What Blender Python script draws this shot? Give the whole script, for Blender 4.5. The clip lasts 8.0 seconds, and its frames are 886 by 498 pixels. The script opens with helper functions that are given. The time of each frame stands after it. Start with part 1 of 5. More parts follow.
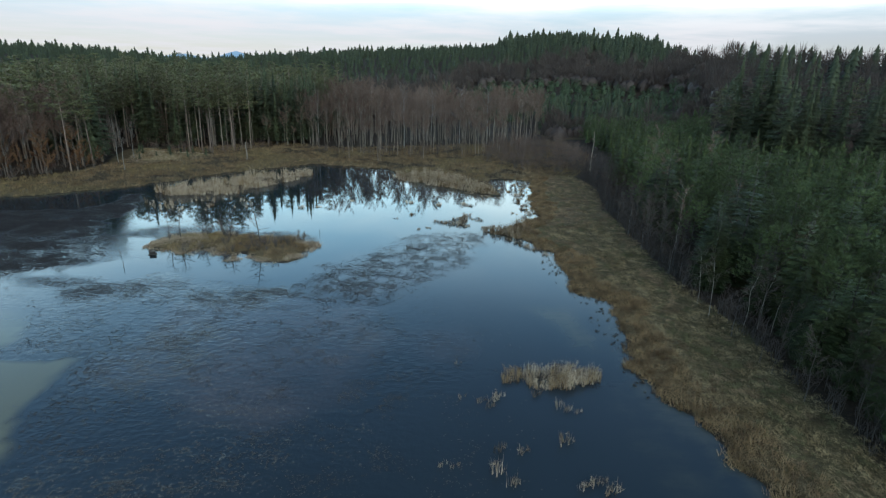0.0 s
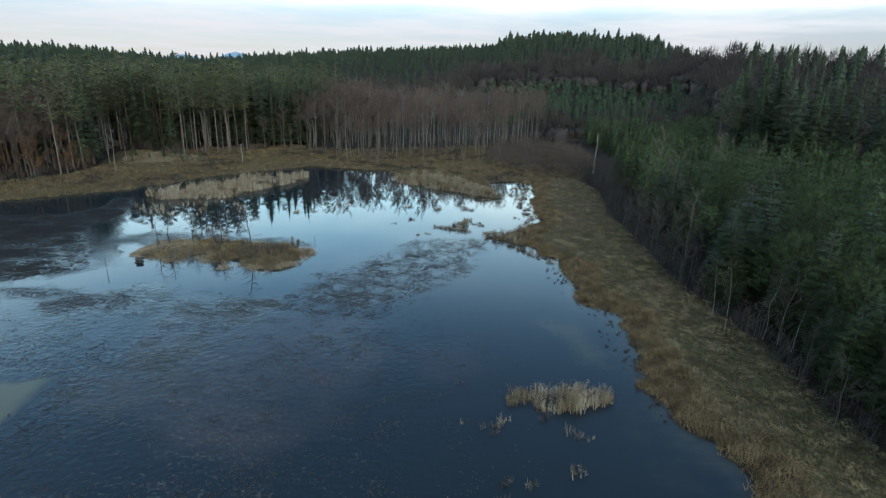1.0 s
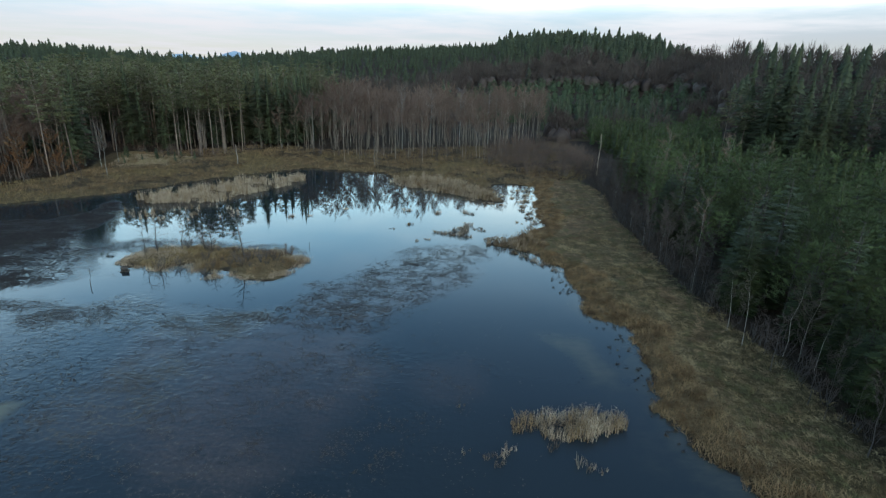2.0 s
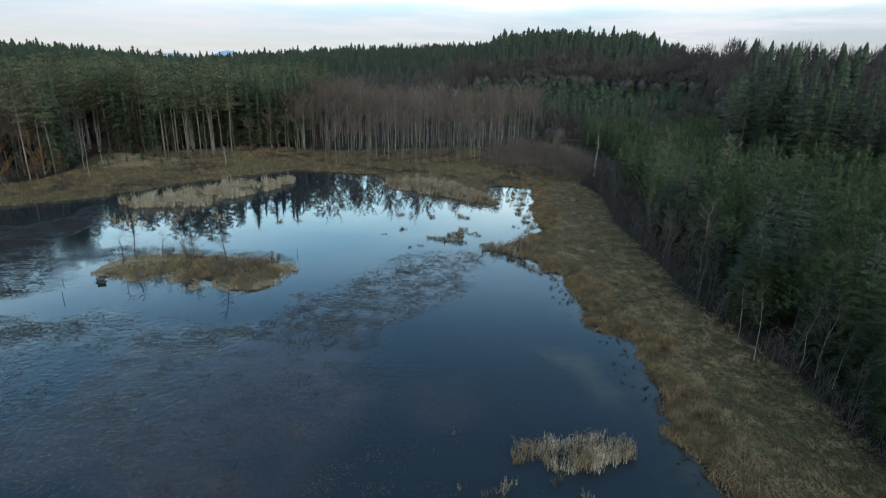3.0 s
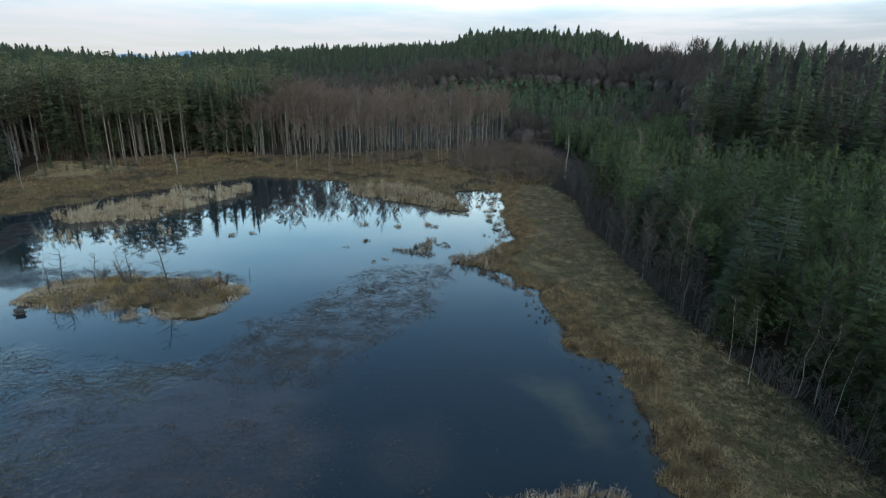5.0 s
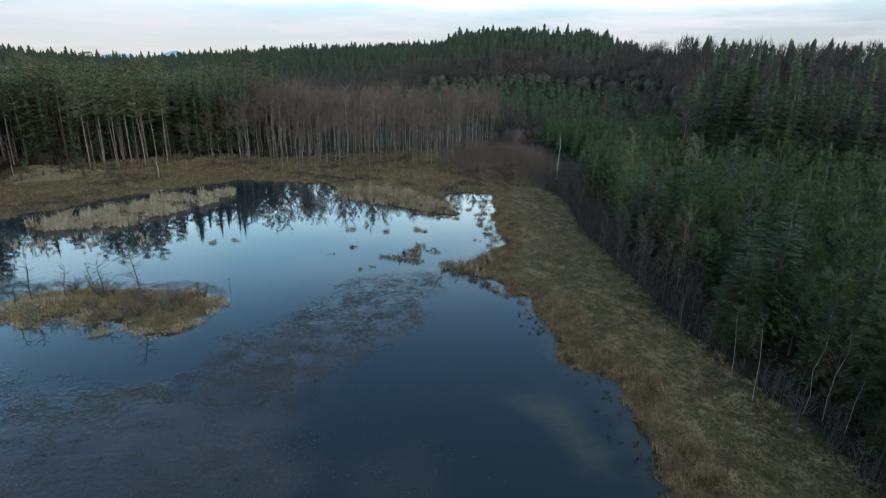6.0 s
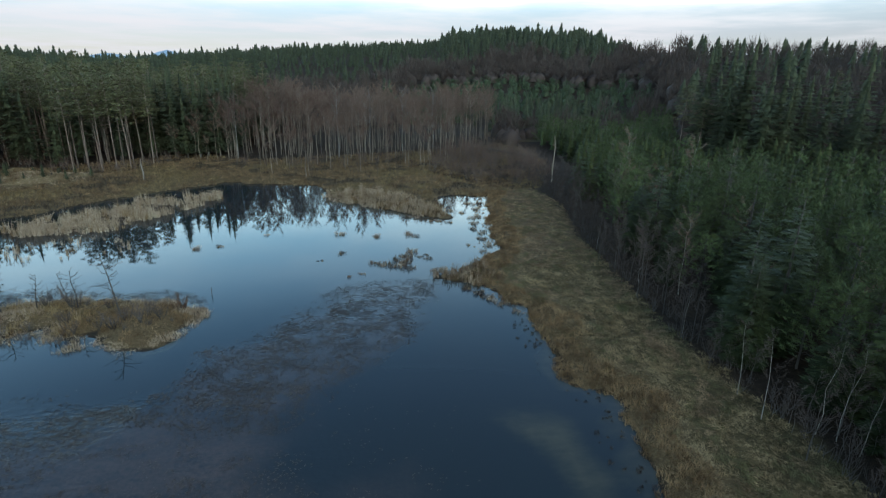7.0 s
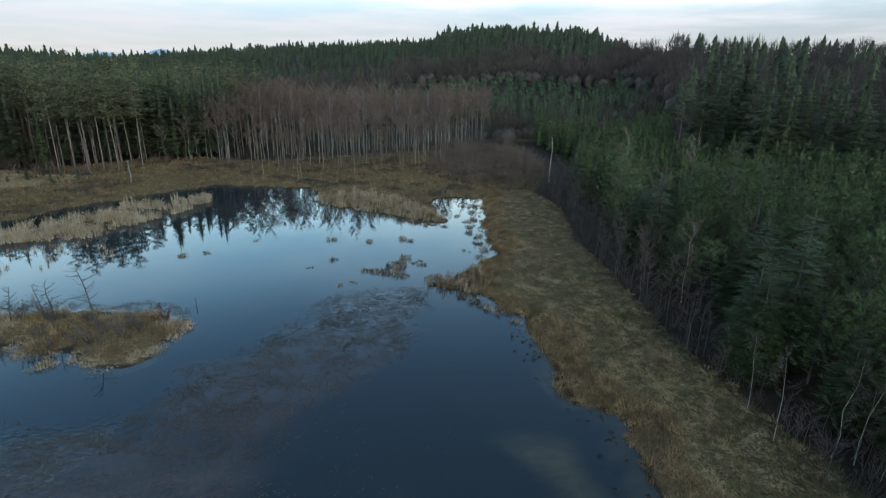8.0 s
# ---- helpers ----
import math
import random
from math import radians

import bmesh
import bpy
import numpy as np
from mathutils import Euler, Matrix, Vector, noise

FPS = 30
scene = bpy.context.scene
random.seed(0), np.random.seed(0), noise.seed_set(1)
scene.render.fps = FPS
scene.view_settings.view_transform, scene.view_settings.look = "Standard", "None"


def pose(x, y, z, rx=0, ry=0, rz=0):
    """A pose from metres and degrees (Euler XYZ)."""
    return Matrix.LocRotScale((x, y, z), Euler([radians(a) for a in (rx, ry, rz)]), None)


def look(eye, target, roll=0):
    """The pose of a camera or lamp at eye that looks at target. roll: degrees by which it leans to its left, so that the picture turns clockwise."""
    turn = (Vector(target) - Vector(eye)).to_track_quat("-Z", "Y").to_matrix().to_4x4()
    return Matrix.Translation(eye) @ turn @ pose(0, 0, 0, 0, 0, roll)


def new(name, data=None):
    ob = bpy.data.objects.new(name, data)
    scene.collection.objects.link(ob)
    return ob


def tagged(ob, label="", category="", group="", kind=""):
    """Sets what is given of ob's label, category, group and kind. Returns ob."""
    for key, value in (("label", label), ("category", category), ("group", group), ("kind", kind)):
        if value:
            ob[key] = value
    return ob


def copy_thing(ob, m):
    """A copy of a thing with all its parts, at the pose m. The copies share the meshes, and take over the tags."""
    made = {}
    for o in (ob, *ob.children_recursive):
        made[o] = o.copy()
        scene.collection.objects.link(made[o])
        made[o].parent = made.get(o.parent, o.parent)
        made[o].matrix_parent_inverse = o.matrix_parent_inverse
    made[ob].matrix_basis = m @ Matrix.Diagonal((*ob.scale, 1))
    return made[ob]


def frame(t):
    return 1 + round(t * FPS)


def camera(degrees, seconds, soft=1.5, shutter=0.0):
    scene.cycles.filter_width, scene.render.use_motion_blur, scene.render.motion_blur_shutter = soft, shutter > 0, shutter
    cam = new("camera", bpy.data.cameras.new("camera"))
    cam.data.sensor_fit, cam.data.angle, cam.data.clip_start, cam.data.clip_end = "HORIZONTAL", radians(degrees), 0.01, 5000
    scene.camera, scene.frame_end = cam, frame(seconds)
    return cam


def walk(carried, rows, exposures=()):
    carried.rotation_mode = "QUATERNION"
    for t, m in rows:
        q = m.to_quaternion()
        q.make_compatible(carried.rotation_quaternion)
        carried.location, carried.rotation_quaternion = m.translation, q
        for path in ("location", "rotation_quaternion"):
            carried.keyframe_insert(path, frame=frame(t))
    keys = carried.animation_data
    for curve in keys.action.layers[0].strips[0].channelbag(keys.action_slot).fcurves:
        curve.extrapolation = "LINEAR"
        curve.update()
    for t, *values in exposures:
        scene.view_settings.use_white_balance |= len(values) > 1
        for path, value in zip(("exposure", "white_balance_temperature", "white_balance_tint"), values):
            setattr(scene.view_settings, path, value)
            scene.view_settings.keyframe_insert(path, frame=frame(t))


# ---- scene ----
cam = camera(79.45, 8.0, soft=1.3)
PATH = [
    (0, look((0.0, 0.0, 22.0), (-0.0, 47.392, 6.063), 1.66)),
    (0.5, look((-0.042, 1.485, 21.88), (-0.0, 48.89, 5.983), 1.68)),
    (1, look((-0.069, 2.935, 21.879), (-0.044, 50.345, 5.996), 1.65)),
    (1.5, look((-0.144, 4.408, 21.925), (-0.11, 51.806, 6.006), 1.61)),
    (2.8, look((-0.039, 8.211, 21.934), (0.085, 55.581, 5.931), 1.56)),
    (3, look((-0.023, 8.796, 21.935), (0.503, 56.159, 5.92), 1.55)),
    (3.25, look((0.073, 9.453, 21.932), (1.313, 56.81, 5.938), 1.50)),
    (3.5, look((0.169, 10.111, 21.929), (2.009, 57.455, 5.957), 1.45)),
    (4, look((0.26, 11.346, 21.894), (2.619, 58.678, 5.951), 1.45)),
    (4.5, look((0.391, 12.565, 21.962), (3.083, 59.86, 5.964), 1.38)),
    (5, look((0.523, 13.737, 21.978), (3.782, 61.002, 5.998), 1.28)),
    (6.5, look((1.18, 17.272, 22.085), (5.503, 64.43, 6.042), 1.03)),
    (7, look((1.387, 18.44, 22.105), (5.962, 65.568, 6.043), 1.05)),
    (7.5, look((1.594, 19.574, 22.165), (6.329, 66.666, 6.044), 1.00)),
    (8, look((1.819, 20.682, 22.248), (6.713, 67.741, 6.077), 0.97)),
]
walk(cam, PATH)

# ---- sky, sun ----
CLOUD, CLOUD_MIN, CLOUD_MAX = (8.75, 8.85, 9.4, 1.0), 0.35, 0.95
CLOUD_HIGH = (7.7, 9.1, 9.3, 1.0)
GAP_LOW, GAP_MID, GAP_TOP = (0.85, 0.90, 1.13, 1), (0.57, 1.12, 1.07, 1), (0.66, 1.02, 1.22, 1)      # tint of the clear sky by height
GLOW = [(0.0, 0.278), (0.06, 0.295), (0.095, 0.36), (0.16, 1.25), (0.3, 1.30), (0.43, 0.98), (0.55, 0.76), (0.7, 0.62), (1.0, 0.50)]     # share of brightness by height
SUN_EL, SUN_AZ = 32.0, 155.0         # low sun veiled by cloud, behind the camera


def build_sky():
    world = bpy.data.worlds.new("dusk_sky")
    scene.world = world
    world.use_nodes = True
    nt = world.node_tree
    nt.nodes.clear()
    N, L = nt.nodes.new, nt.links.new

    def op(kind, a, b):
        n = N("ShaderNodeMath")
        n.operation = kind
        for s, v in zip(n.inputs, (a, b)):
            if hasattr(v, "links"):
                L(v, s)
            else:
                s.default_value = v
        return n.outputs[0]

    sky = N("ShaderNodeTexSky")
    sky.sky_type = "NISHITA"
    sky.sun_disc = False
    sky.sun_elevation, sky.sun_rotation = radians(SUN_EL), radians(SUN_AZ)
    sky.air_density, sky.dust_density, sky.ozone_density = 1.0, 0.5, 0.7
    tc, sep = N("ShaderNodeTexCoord"), N("ShaderNodeSeparateXYZ")
    L(tc.outputs["Generated"], sep.inputs[0])
    up = op("MAXIMUM", sep.outputs[2], 0.0)
    # a high sheet of cloud, seen in perspective
    flat = op("ADD", up, 0.045)
    place = N("ShaderNodeCombineXYZ")
    L(op("DIVIDE", sep.outputs[0], flat), place.inputs[0])
    L(op("DIVIDE", sep.outputs[1], flat), place.inputs[1])
    no = N("ShaderNodeTexNoise")
    no.inputs["Scale"].default_value, no.inputs["Detail"].default_value, no.inputs["Roughness"].default_value = 0.42, 8.0, 0.56
    L(place.outputs[0], no.inputs["Vector"])
    veil = N("ShaderNodeMapRange")
    veil.interpolation_type = "SMOOTHSTEP"
    veil.inputs["From Min"].default_value, veil.inputs["From Max"].default_value = 0.36, 0.66
    veil.inputs["To Min"].default_value, veil.inputs["To Max"].default_value = CLOUD_MIN, CLOUD_MAX
    L(no.outputs[0], veil.inputs[0])
    mix = N("ShaderNodeMix")
    mix.data_type = "RGBA"
    gap = N("ShaderNodeVectorMath")
    gap.operation = "MULTIPLY"
    L(sky.outputs[0], gap.inputs[0])
    tint, lift = N("ShaderNodeMix"), N("ShaderNodeMapRange")
    tint.data_type = "RGBA"
    tint.inputs["A"].default_value, tint.inputs["B"].default_value = GAP_LOW, GAP_MID
    high, rise = N("ShaderNodeMix"), N("ShaderNodeMapRange")
    high.data_type = "RGBA"
    high.inputs["B"].default_value = GAP_TOP
    rise.inputs["From Min"].default_value, rise.inputs["From Max"].default_value = 0.22, 0.55
    L(up, rise.inputs[0])
    L(rise.outputs[0], high.inputs["Factor"])
    L(tint.outputs["Result"], high.inputs["A"])
    lift.inputs["From Min"].default_value, lift.inputs["From Max"].default_value = 0.06, 0.18
    L(up, lift.inputs[0])
    L(lift.outputs[0], tint.inputs["Factor"])
    L(high.outputs["Result"], gap.inputs[1])
    L(gap.outputs[0], mix.inputs["A"])
    shade = N("ShaderNodeMix")
    shade.data_type = "RGBA"
    shade.inputs["A"].default_value, shade.inputs["B"].default_value = CLOUD, CLOUD_HIGH
    L(lift.outputs[0], shade.inputs["Factor"])
    L(shade.outputs["Result"], mix.inputs["B"])
    # cloud thins overhead; the sky above the view is brightened to light pond and land
    thin = N("ShaderNodeMapRange")
    thin.interpolation_type = "SMOOTHSTEP"
    thin.inputs["From Min"].default_value, thin.inputs["From Max"].default_value = 0.10, 0.48
    thin.inputs["To Min"].default_value, thin.inputs["To Max"].default_value = 1.0, 0.10
    L(up, thin.inputs[0])
    L(op("MULTIPLY", veil.outputs[0], thin.outputs[0]), mix.inputs["Factor"])
    lum = N("ShaderNodeFloatCurve")
    for p, (x, y) in zip((lum.mapping.curves[0].points[0], lum.mapping.curves[0].points[1]), GLOW[:1] + GLOW[-1:]):
        p.location = (x, y)
    for x, y in GLOW[1:-1]:
        lum.mapping.curves[0].points.new(x, y)
    lum.mapping.update()
    L(up, lum.inputs["Value"])
    bright = N("ShaderNodeVectorMath")
    bright.operation = "SCALE"
    L(mix.outputs["Result"], bright.inputs[0])
    L(op("MULTIPLY", lum.outputs[0], 3.25), bright.inputs["Scale"])
    bg = N("ShaderNodeBackground")
    bg.inputs["Strength"].default_value = 0.10
    L(bright.outputs[0], bg.inputs["Color"])
    out = N("ShaderNodeOutputWorld")
    L(bg.outputs[0], out.inputs[0])


build_sky()
sun = new("sun", bpy.data.lights.new("sun", "SUN"))
sun.data.energy, sun.data.angle, sun.data.color = 1.15, radians(35), (1.0, 0.87, 0.70)
az, el = radians(SUN_AZ), radians(SUN_EL)
sun.matrix_world = look((0, 0, 80), (-math.sin(az) * math.cos(el) * 10, -math.cos(az) * math.cos(el) * 10, 80 - math.sin(el) * 10))


# ---- materials ----
def shader(name):
    m = bpy.data.materials.new(name)
    m.use_nodes = True
    nt = m.node_tree
    return m, nt, nt.nodes["Principled BSDF"], nt.nodes.new, nt.links.new


def ramp_of(nt, stops):
    r = nt.nodes.new("ShaderNodeValToRGB")
    while len(r.color_ramp.elements) < len(stops):
        r.color_ramp.elements.new(0.5)
    for e, (p, c) in zip(r.color_ramp.elements, stops):
        e.position, e.color = p, (*c, 1)
    return r


def noise_of(nt, scale, detail=4.0, rough=0.55, stretch=None):
    tc = nt.nodes.new("ShaderNodeNewGeometry")
    no = nt.nodes.new("ShaderNodeTexNoise")
    no.inputs["Scale"].default_value, no.inputs["Detail"].default_value, no.inputs["Roughness"].default_value = scale, detail, rough
    if stretch:
        mp = nt.nodes.new("ShaderNodeMapping")
        mp.inputs["Scale"].default_value = stretch
        nt.links.new(tc.outputs["Position"], mp.inputs[0])
        nt.links.new(mp.outputs[0], no.inputs["Vector"])
    else:
        nt.links.new(tc.outputs["Position"], no.inputs["Vector"])
    return no


def calc(nt, op, a, b, clamp=False):
    n = nt.nodes.new("ShaderNodeMath")
    n.operation, n.use_clamp = op, clamp
    for s, v in zip(n.inputs, (a, b)):
        if hasattr(v, "links"):
            nt.links.new(v, s)
        else:
            s.default_value = v
    return n.outputs[0]


def foliage(name, stops, patch=0.05, rough=0.75, spec=0.25, lump=0.75, relief=0.0):
    """Needles, twigs and blades: tone by plant, by clump and by a slow drift over the place."""
    m, nt, b, N, L = shader(name)
    geo, obj = N("ShaderNodeNewGeometry"), N("ShaderNodeObjectInfo")
    big = noise_of(nt, patch, 3.0)
    v = calc(nt, "ADD", calc(nt, "MULTIPLY", geo.outputs["Random Per Island"], 0.2 if lump < 1 else 0.14), 0.11 if lump < 1 else 0.0)
    v = calc(nt, "ADD", v, calc(nt, "MULTIPLY", obj.outputs["Random"], 0.34))
    v = calc(nt, "ADD", v, calc(nt, "MULTIPLY", calc(nt, "SUBTRACT", big.outputs[0], 0.3 if lump < 1 else 0.30), lump), True)
    r = ramp_of(nt, stops)
    L(v, r.inputs[0])
    L(r.outputs[0], b.inputs["Base Color"])
    b.inputs["Roughness"].default_value = rough
    b.inputs["Specular IOR Level"].default_value = spec
    if relief:
        grain, bump = noise_of(nt, 1.1, 5.0, 0.7), N("ShaderNodeBump")
        bump.inputs["Strength"].default_value, bump.inputs["Distance"].default_value = 1.0, relief
        L(grain.outputs[0], bump.inputs["Height"])
        L(bump.outputs[0], b.inputs["Normal"])
    return m


def bark(name, low, high, scale=3.0, stretch=(1, 1, 0.25)):
    m, nt, b, N, L = shader(name)
    no = noise_of(nt, scale, 6.0, 0.65, stretch)
    obj = N("ShaderNodeObjectInfo")
    v = calc(nt, "ADD", no.outputs[0], calc(nt, "MULTIPLY", calc(nt, "SUBTRACT", obj.outputs["Random"], 0.5), 0.3), True)
    r = ramp_of(nt, ((0.3, low), (0.7, high)))
    L(v, r.inputs[0])
    L(r.outputs[0], b.inputs["Base Color"])
    b.inputs["Roughness"].default_value = 0.9
    bump = N("ShaderNodeBump")
    bump.inputs["Strength"].default_value, bump.inputs["Distance"].default_value = 0.6, 0.03
    L(no.outputs[0], bump.inputs["Height"])
    L(bump.outputs[0], b.inputs["Normal"])
    return m


def birch_bark():
    m, nt, b, N, L = shader("birch_bark")
    no = noise_of(nt, 2.2, 4.0, 0.6, (1, 1, 3.0))
    r = ramp_of(nt, ((0.36, (0.05, 0.045, 0.04)), (0.46, (0.17, 0.152, 0.13)), (0.8, (0.28, 0.255, 0.22))))
    L(no.outputs[0], r.inputs[0])
    L(r.outputs[0], b.inputs["Base Color"])
    b.inputs["Roughness"].default_value = 0.75
    return m


def ground_material():
    m, nt, b, N, L = shader("marsh_ground")
    fine, mid, slow = noise_of(nt, 3.5, 8.0, 0.7), noise_of(nt, 0.45, 5.0, 0.6), noise_of(nt, 0.06, 3.0)
    v = calc(nt, "ADD", calc(nt, "MULTIPLY", fine.outputs[0], 0.7), calc(nt, "MULTIPLY", mid.outputs[0], 0.3))
    dry = ramp_of(nt, ((0.32, (0.0368, 0.0247, 0.0119)), (0.5, (0.0904, 0.0618, 0.0288)), (0.68, (0.1674, 0.1207, 0.0620))))
    L(v, dry.inputs[0])
    green = ramp_of(nt, ((0.34, (0.0290, 0.0218, 0.0088)), (0.52, (0.0670, 0.0505, 0.0210)), (0.70, (0.1400, 0.1050, 0.0505))))
    L(v, green.inputs[0])
    litter = ramp_of(nt, ((0.3, (0.0107, 0.0065, 0.0034)), (0.5, (0.0268, 0.0165, 0.0090)), (0.7, (0.0569, 0.0365, 0.0208))))
    L(v, litter.inputs[0])
    mud = ramp_of(nt, ((0.3, (0.0080, 0.0059, 0.0040)), (0.7, (0.0335, 0.0247, 0.0149))))
    L(v, mud.inputs[0])

    def blend(a, c, fac):
        mx = N("ShaderNodeMix")
        mx.data_type = "RGBA"
        L(a, mx.inputs["A"])
        L(c, mx.inputs["B"])
        L(fac, mx.inputs["Factor"])
        return mx.outputs["Result"]

    def attribute(n):
        a = N("ShaderNodeAttribute")
        a.attribute_name = n
        return a.outputs["Fac"]

    def soft_edge(n, gain=0.9):
        a = calc(nt, "ADD", attribute(n), calc(nt, "MULTIPLY", calc(nt, "SUBTRACT", mid.outputs[0], 0.5), gain), True)
        mr = N("ShaderNodeMapRange")
        mr.interpolation_type = "SMOOTHSTEP"
        mr.inputs["From Min"].default_value, mr.inputs["From Max"].default_value = 0.3, 0.7
        L(a, mr.inputs[0])
        return mr.outputs[0]

    c = blend(dry.outputs[0], green.outputs[0], soft_edge("sward"))
    pale = ramp_of(nt, ((0.3, (0.1100, 0.0790, 0.0370)), (0.7, (0.2300, 0.1680, 0.0850))))
    L(v, pale.inputs[0])
    c = blend(c, pale.outputs[0], soft_edge("worn", 1.3))
    c = blend(c, litter.outputs[0], soft_edge("litter"))
    c = blend(c, mud.outputs[0], soft_edge("mud", 0.5))
    tone = calc(nt, "ADD", calc(nt, "MULTIPLY", slow.outputs[0], 0.7), 0.65)
    sc = N("ShaderNodeVectorMath")
    sc.operation = "SCALE"
    L(c, sc.inputs[0])
    L(tone, sc.inputs["Scale"])
    L(sc.outputs[0], b.inputs["Base Color"])
    b.inputs["Roughness"].default_value = 0.95
    b.inputs["Specular IOR Level"].default_value = 0.2
    bump = N("ShaderNodeBump")
    bump.inputs["Strength"].default_value, bump.inputs["Distance"].default_value = 0.8, 0.15
    L(v, bump.inputs["Height"])
    L(bump.outputs[0], b.inputs["Normal"])
    return m


def water_material():
    """Still dark pond water; a film of dead weed and leaves dulls it in places, silty shallows cloud it in others, and
    a pale sky reflection is painted in at the left.
    """
    m, nt, b, N, L = shader("pond_water")

    def attribute(n):
        a = N("ShaderNodeAttribute")
        a.attribute_name = n
        return a.outputs["Fac"]

    speck = noise_of(nt, 3.2, 5.0, 0.7)
    mat = noise_of(nt, 0.55, 6.0, 0.72, (0.7, 1.35, 1.0))
    s = calc(nt, "ADD", calc(nt, "MULTIPLY", speck.outputs[0], 0.6), calc(nt, "MULTIPLY", mat.outputs[0], 0.4))
    edge = calc(nt, "SUBTRACT", 1.0, calc(nt, "MULTIPLY", attribute("film"), 0.62))
    film = N("ShaderNodeMapRange")
    film.interpolation_type = "SMOOTHSTEP"
    L(s, film.inputs[0])
    L(calc(nt, "SUBTRACT", edge, 0.055), film.inputs["From Min"])
    L(calc(nt, "ADD", edge, 0.055), film.inputs["From Max"])
    f = film.outputs[0]

    deep = N("ShaderNodeMix")
    deep.data_type = "RGBA"
    silt = N("ShaderNodeMapRange")
    silt.interpolation_type = "SMOOTHSTEP"
    L(calc(nt, "ADD", attribute("silt"), calc(nt, "MULTIPLY", calc(nt, "SUBTRACT", mat.outputs[0], 0.5), 0.35), True), silt.inputs[0])
    silt.inputs["From Min"].default_value, silt.inputs["From Max"].default_value = 0.15, 0.85
    L(silt.outputs[0], deep.inputs["Factor"])
    deep.inputs["A"].default_value = (0.014, 0.020, 0.023, 1)
    deep.inputs["B"].default_value = (0.098, 0.088, 0.048, 1)
    drowned = N("ShaderNodeMix")
    drowned.data_type = "RGBA"
    L(calc(nt, "MULTIPLY", attribute("beds"), calc(nt, "ADD", calc(nt, "MULTIPLY", s, 3.2), -1.05, True)), drowned.inputs["Factor"])
    L(deep.outputs["Result"], drowned.inputs["A"])
    drowned.inputs["B"].default_value = (0.070, 0.052, 0.045, 1)
    weed = ramp_of(nt, ((0.38, (0.012, 0.010, 0.009)), (0.54, (0.032, 0.027, 0.024)), (0.72, (0.090, 0.076, 0.065))))
    L(speck.outputs[0], weed.inputs[0])
    c = N("ShaderNodeMix")
    c.data_type = "RGBA"
    L(f, c.inputs["Factor"])
    L(drowned.outputs["Result"], c.inputs["A"])
    L(weed.outputs[0], c.inputs["B"])
    L(c.outputs["Result"], b.inputs["Base Color"])
    b.inputs["IOR"].default_value = 1.33
    silted = calc(nt, "MULTIPLY", f, attribute("mud"))
    L(calc(nt, "SUBTRACT", 0.5, calc(nt, "ADD", calc(nt, "MULTIPLY", f, 0.36), calc(nt, "MULTIPLY", silted, 0.12))), b.inputs["Specular IOR Level"])
    L(calc(nt, "ADD", 0.02, calc(nt, "ADD", calc(nt, "MULTIPLY", f, 0.24), calc(nt, "MULTIPLY", silted, 0.3))), b.inputs["Roughness"])
    # faint swell, and crinkled leaves where the film lies
    swell = noise_of(nt, 1.5, 3.0, 0.5, (0.3, 1.0, 1.0))
    bump = N("ShaderNodeBump")
    bump.inputs["Strength"].default_value, bump.inputs["Distance"].default_value = 0.05, 0.03
    L(swell.outputs[0], bump.inputs["Height"])
    ripple = noise_of(nt, 1.9, 4.0, 0.62, (0.9, 1.0, 1.0))
    bump3 = N("ShaderNodeBump")
    bump3.inputs["Distance"].default_value = 0.10
    L(calc(nt, "MULTIPLY", attribute("film"), calc(nt, "SUBTRACT", 0.5, calc(nt, "MULTIPLY", attribute("mud"), 0.42))), bump3.inputs["Strength"])
    L(ripple.outputs[0], bump3.inputs["Height"])
    L(bump.outputs[0], bump3.inputs["Normal"])
    bump2 = N("ShaderNodeBump")
    bump2.inputs["Distance"].default_value = 0.22
    L(calc(nt, "MULTIPLY", f, 0.9), bump2.inputs["Strength"])
    L(s, bump2.inputs["Height"])
    L(bump3.outputs[0], bump2.inputs["Normal"])
    L(bump2.outputs[0], b.inputs["Normal"])
    return m


SPRUCE = foliage("spruce_needles", ((0.1, (0.0194, 0.0255, 0.0120)), (0.5, (0.0389, 0.0470, 0.0232)), (0.9, (0.0700, 0.0790, 0.0370))), 0.15, lump=0.95)
YOUNG = foliage("young_needles", ((0.05, (0.0100, 0.0140, 0.0045)), (0.45, (0.0240, 0.0320, 0.0095)), (0.75, (0.0380, 0.0480, 0.0135)), (1.0, (0.0560, 0.0680, 0.0190))), 0.2, lump=0.95)
BLUE = foliage("pine_needles", ((0.1, (0.0150, 0.0215, 0.0070)), (0.5, (0.0380, 0.0515, 0.0170)), (0.95, (0.0900, 0.1170, 0.0410))), 0.2, lump=0.95)
PINE = foliage("old_pine_needles", ((0.1, (0.0389, 0.0421, 0.0176)), (0.5, (0.0799, 0.0804, 0.0352)), (0.9, (0.1300, 0.1270, 0.0550))), 0.16, lump=0.98)
TWIG = foliage("alder_twigs", ((0.1, (0.0600, 0.0345, 0.0245)), (0.5, (0.1080, 0.0660, 0.0480)), (0.9, (0.1650, 0.1090, 0.0810))), 0.03)
TWIG_GREY = foliage("willow_twigs", ((0.1, (0.042, 0.032, 0.027)), (0.5, (0.085, 0.067, 0.057)), (0.9, (0.15, 0.122, 0.104))), 0.04)
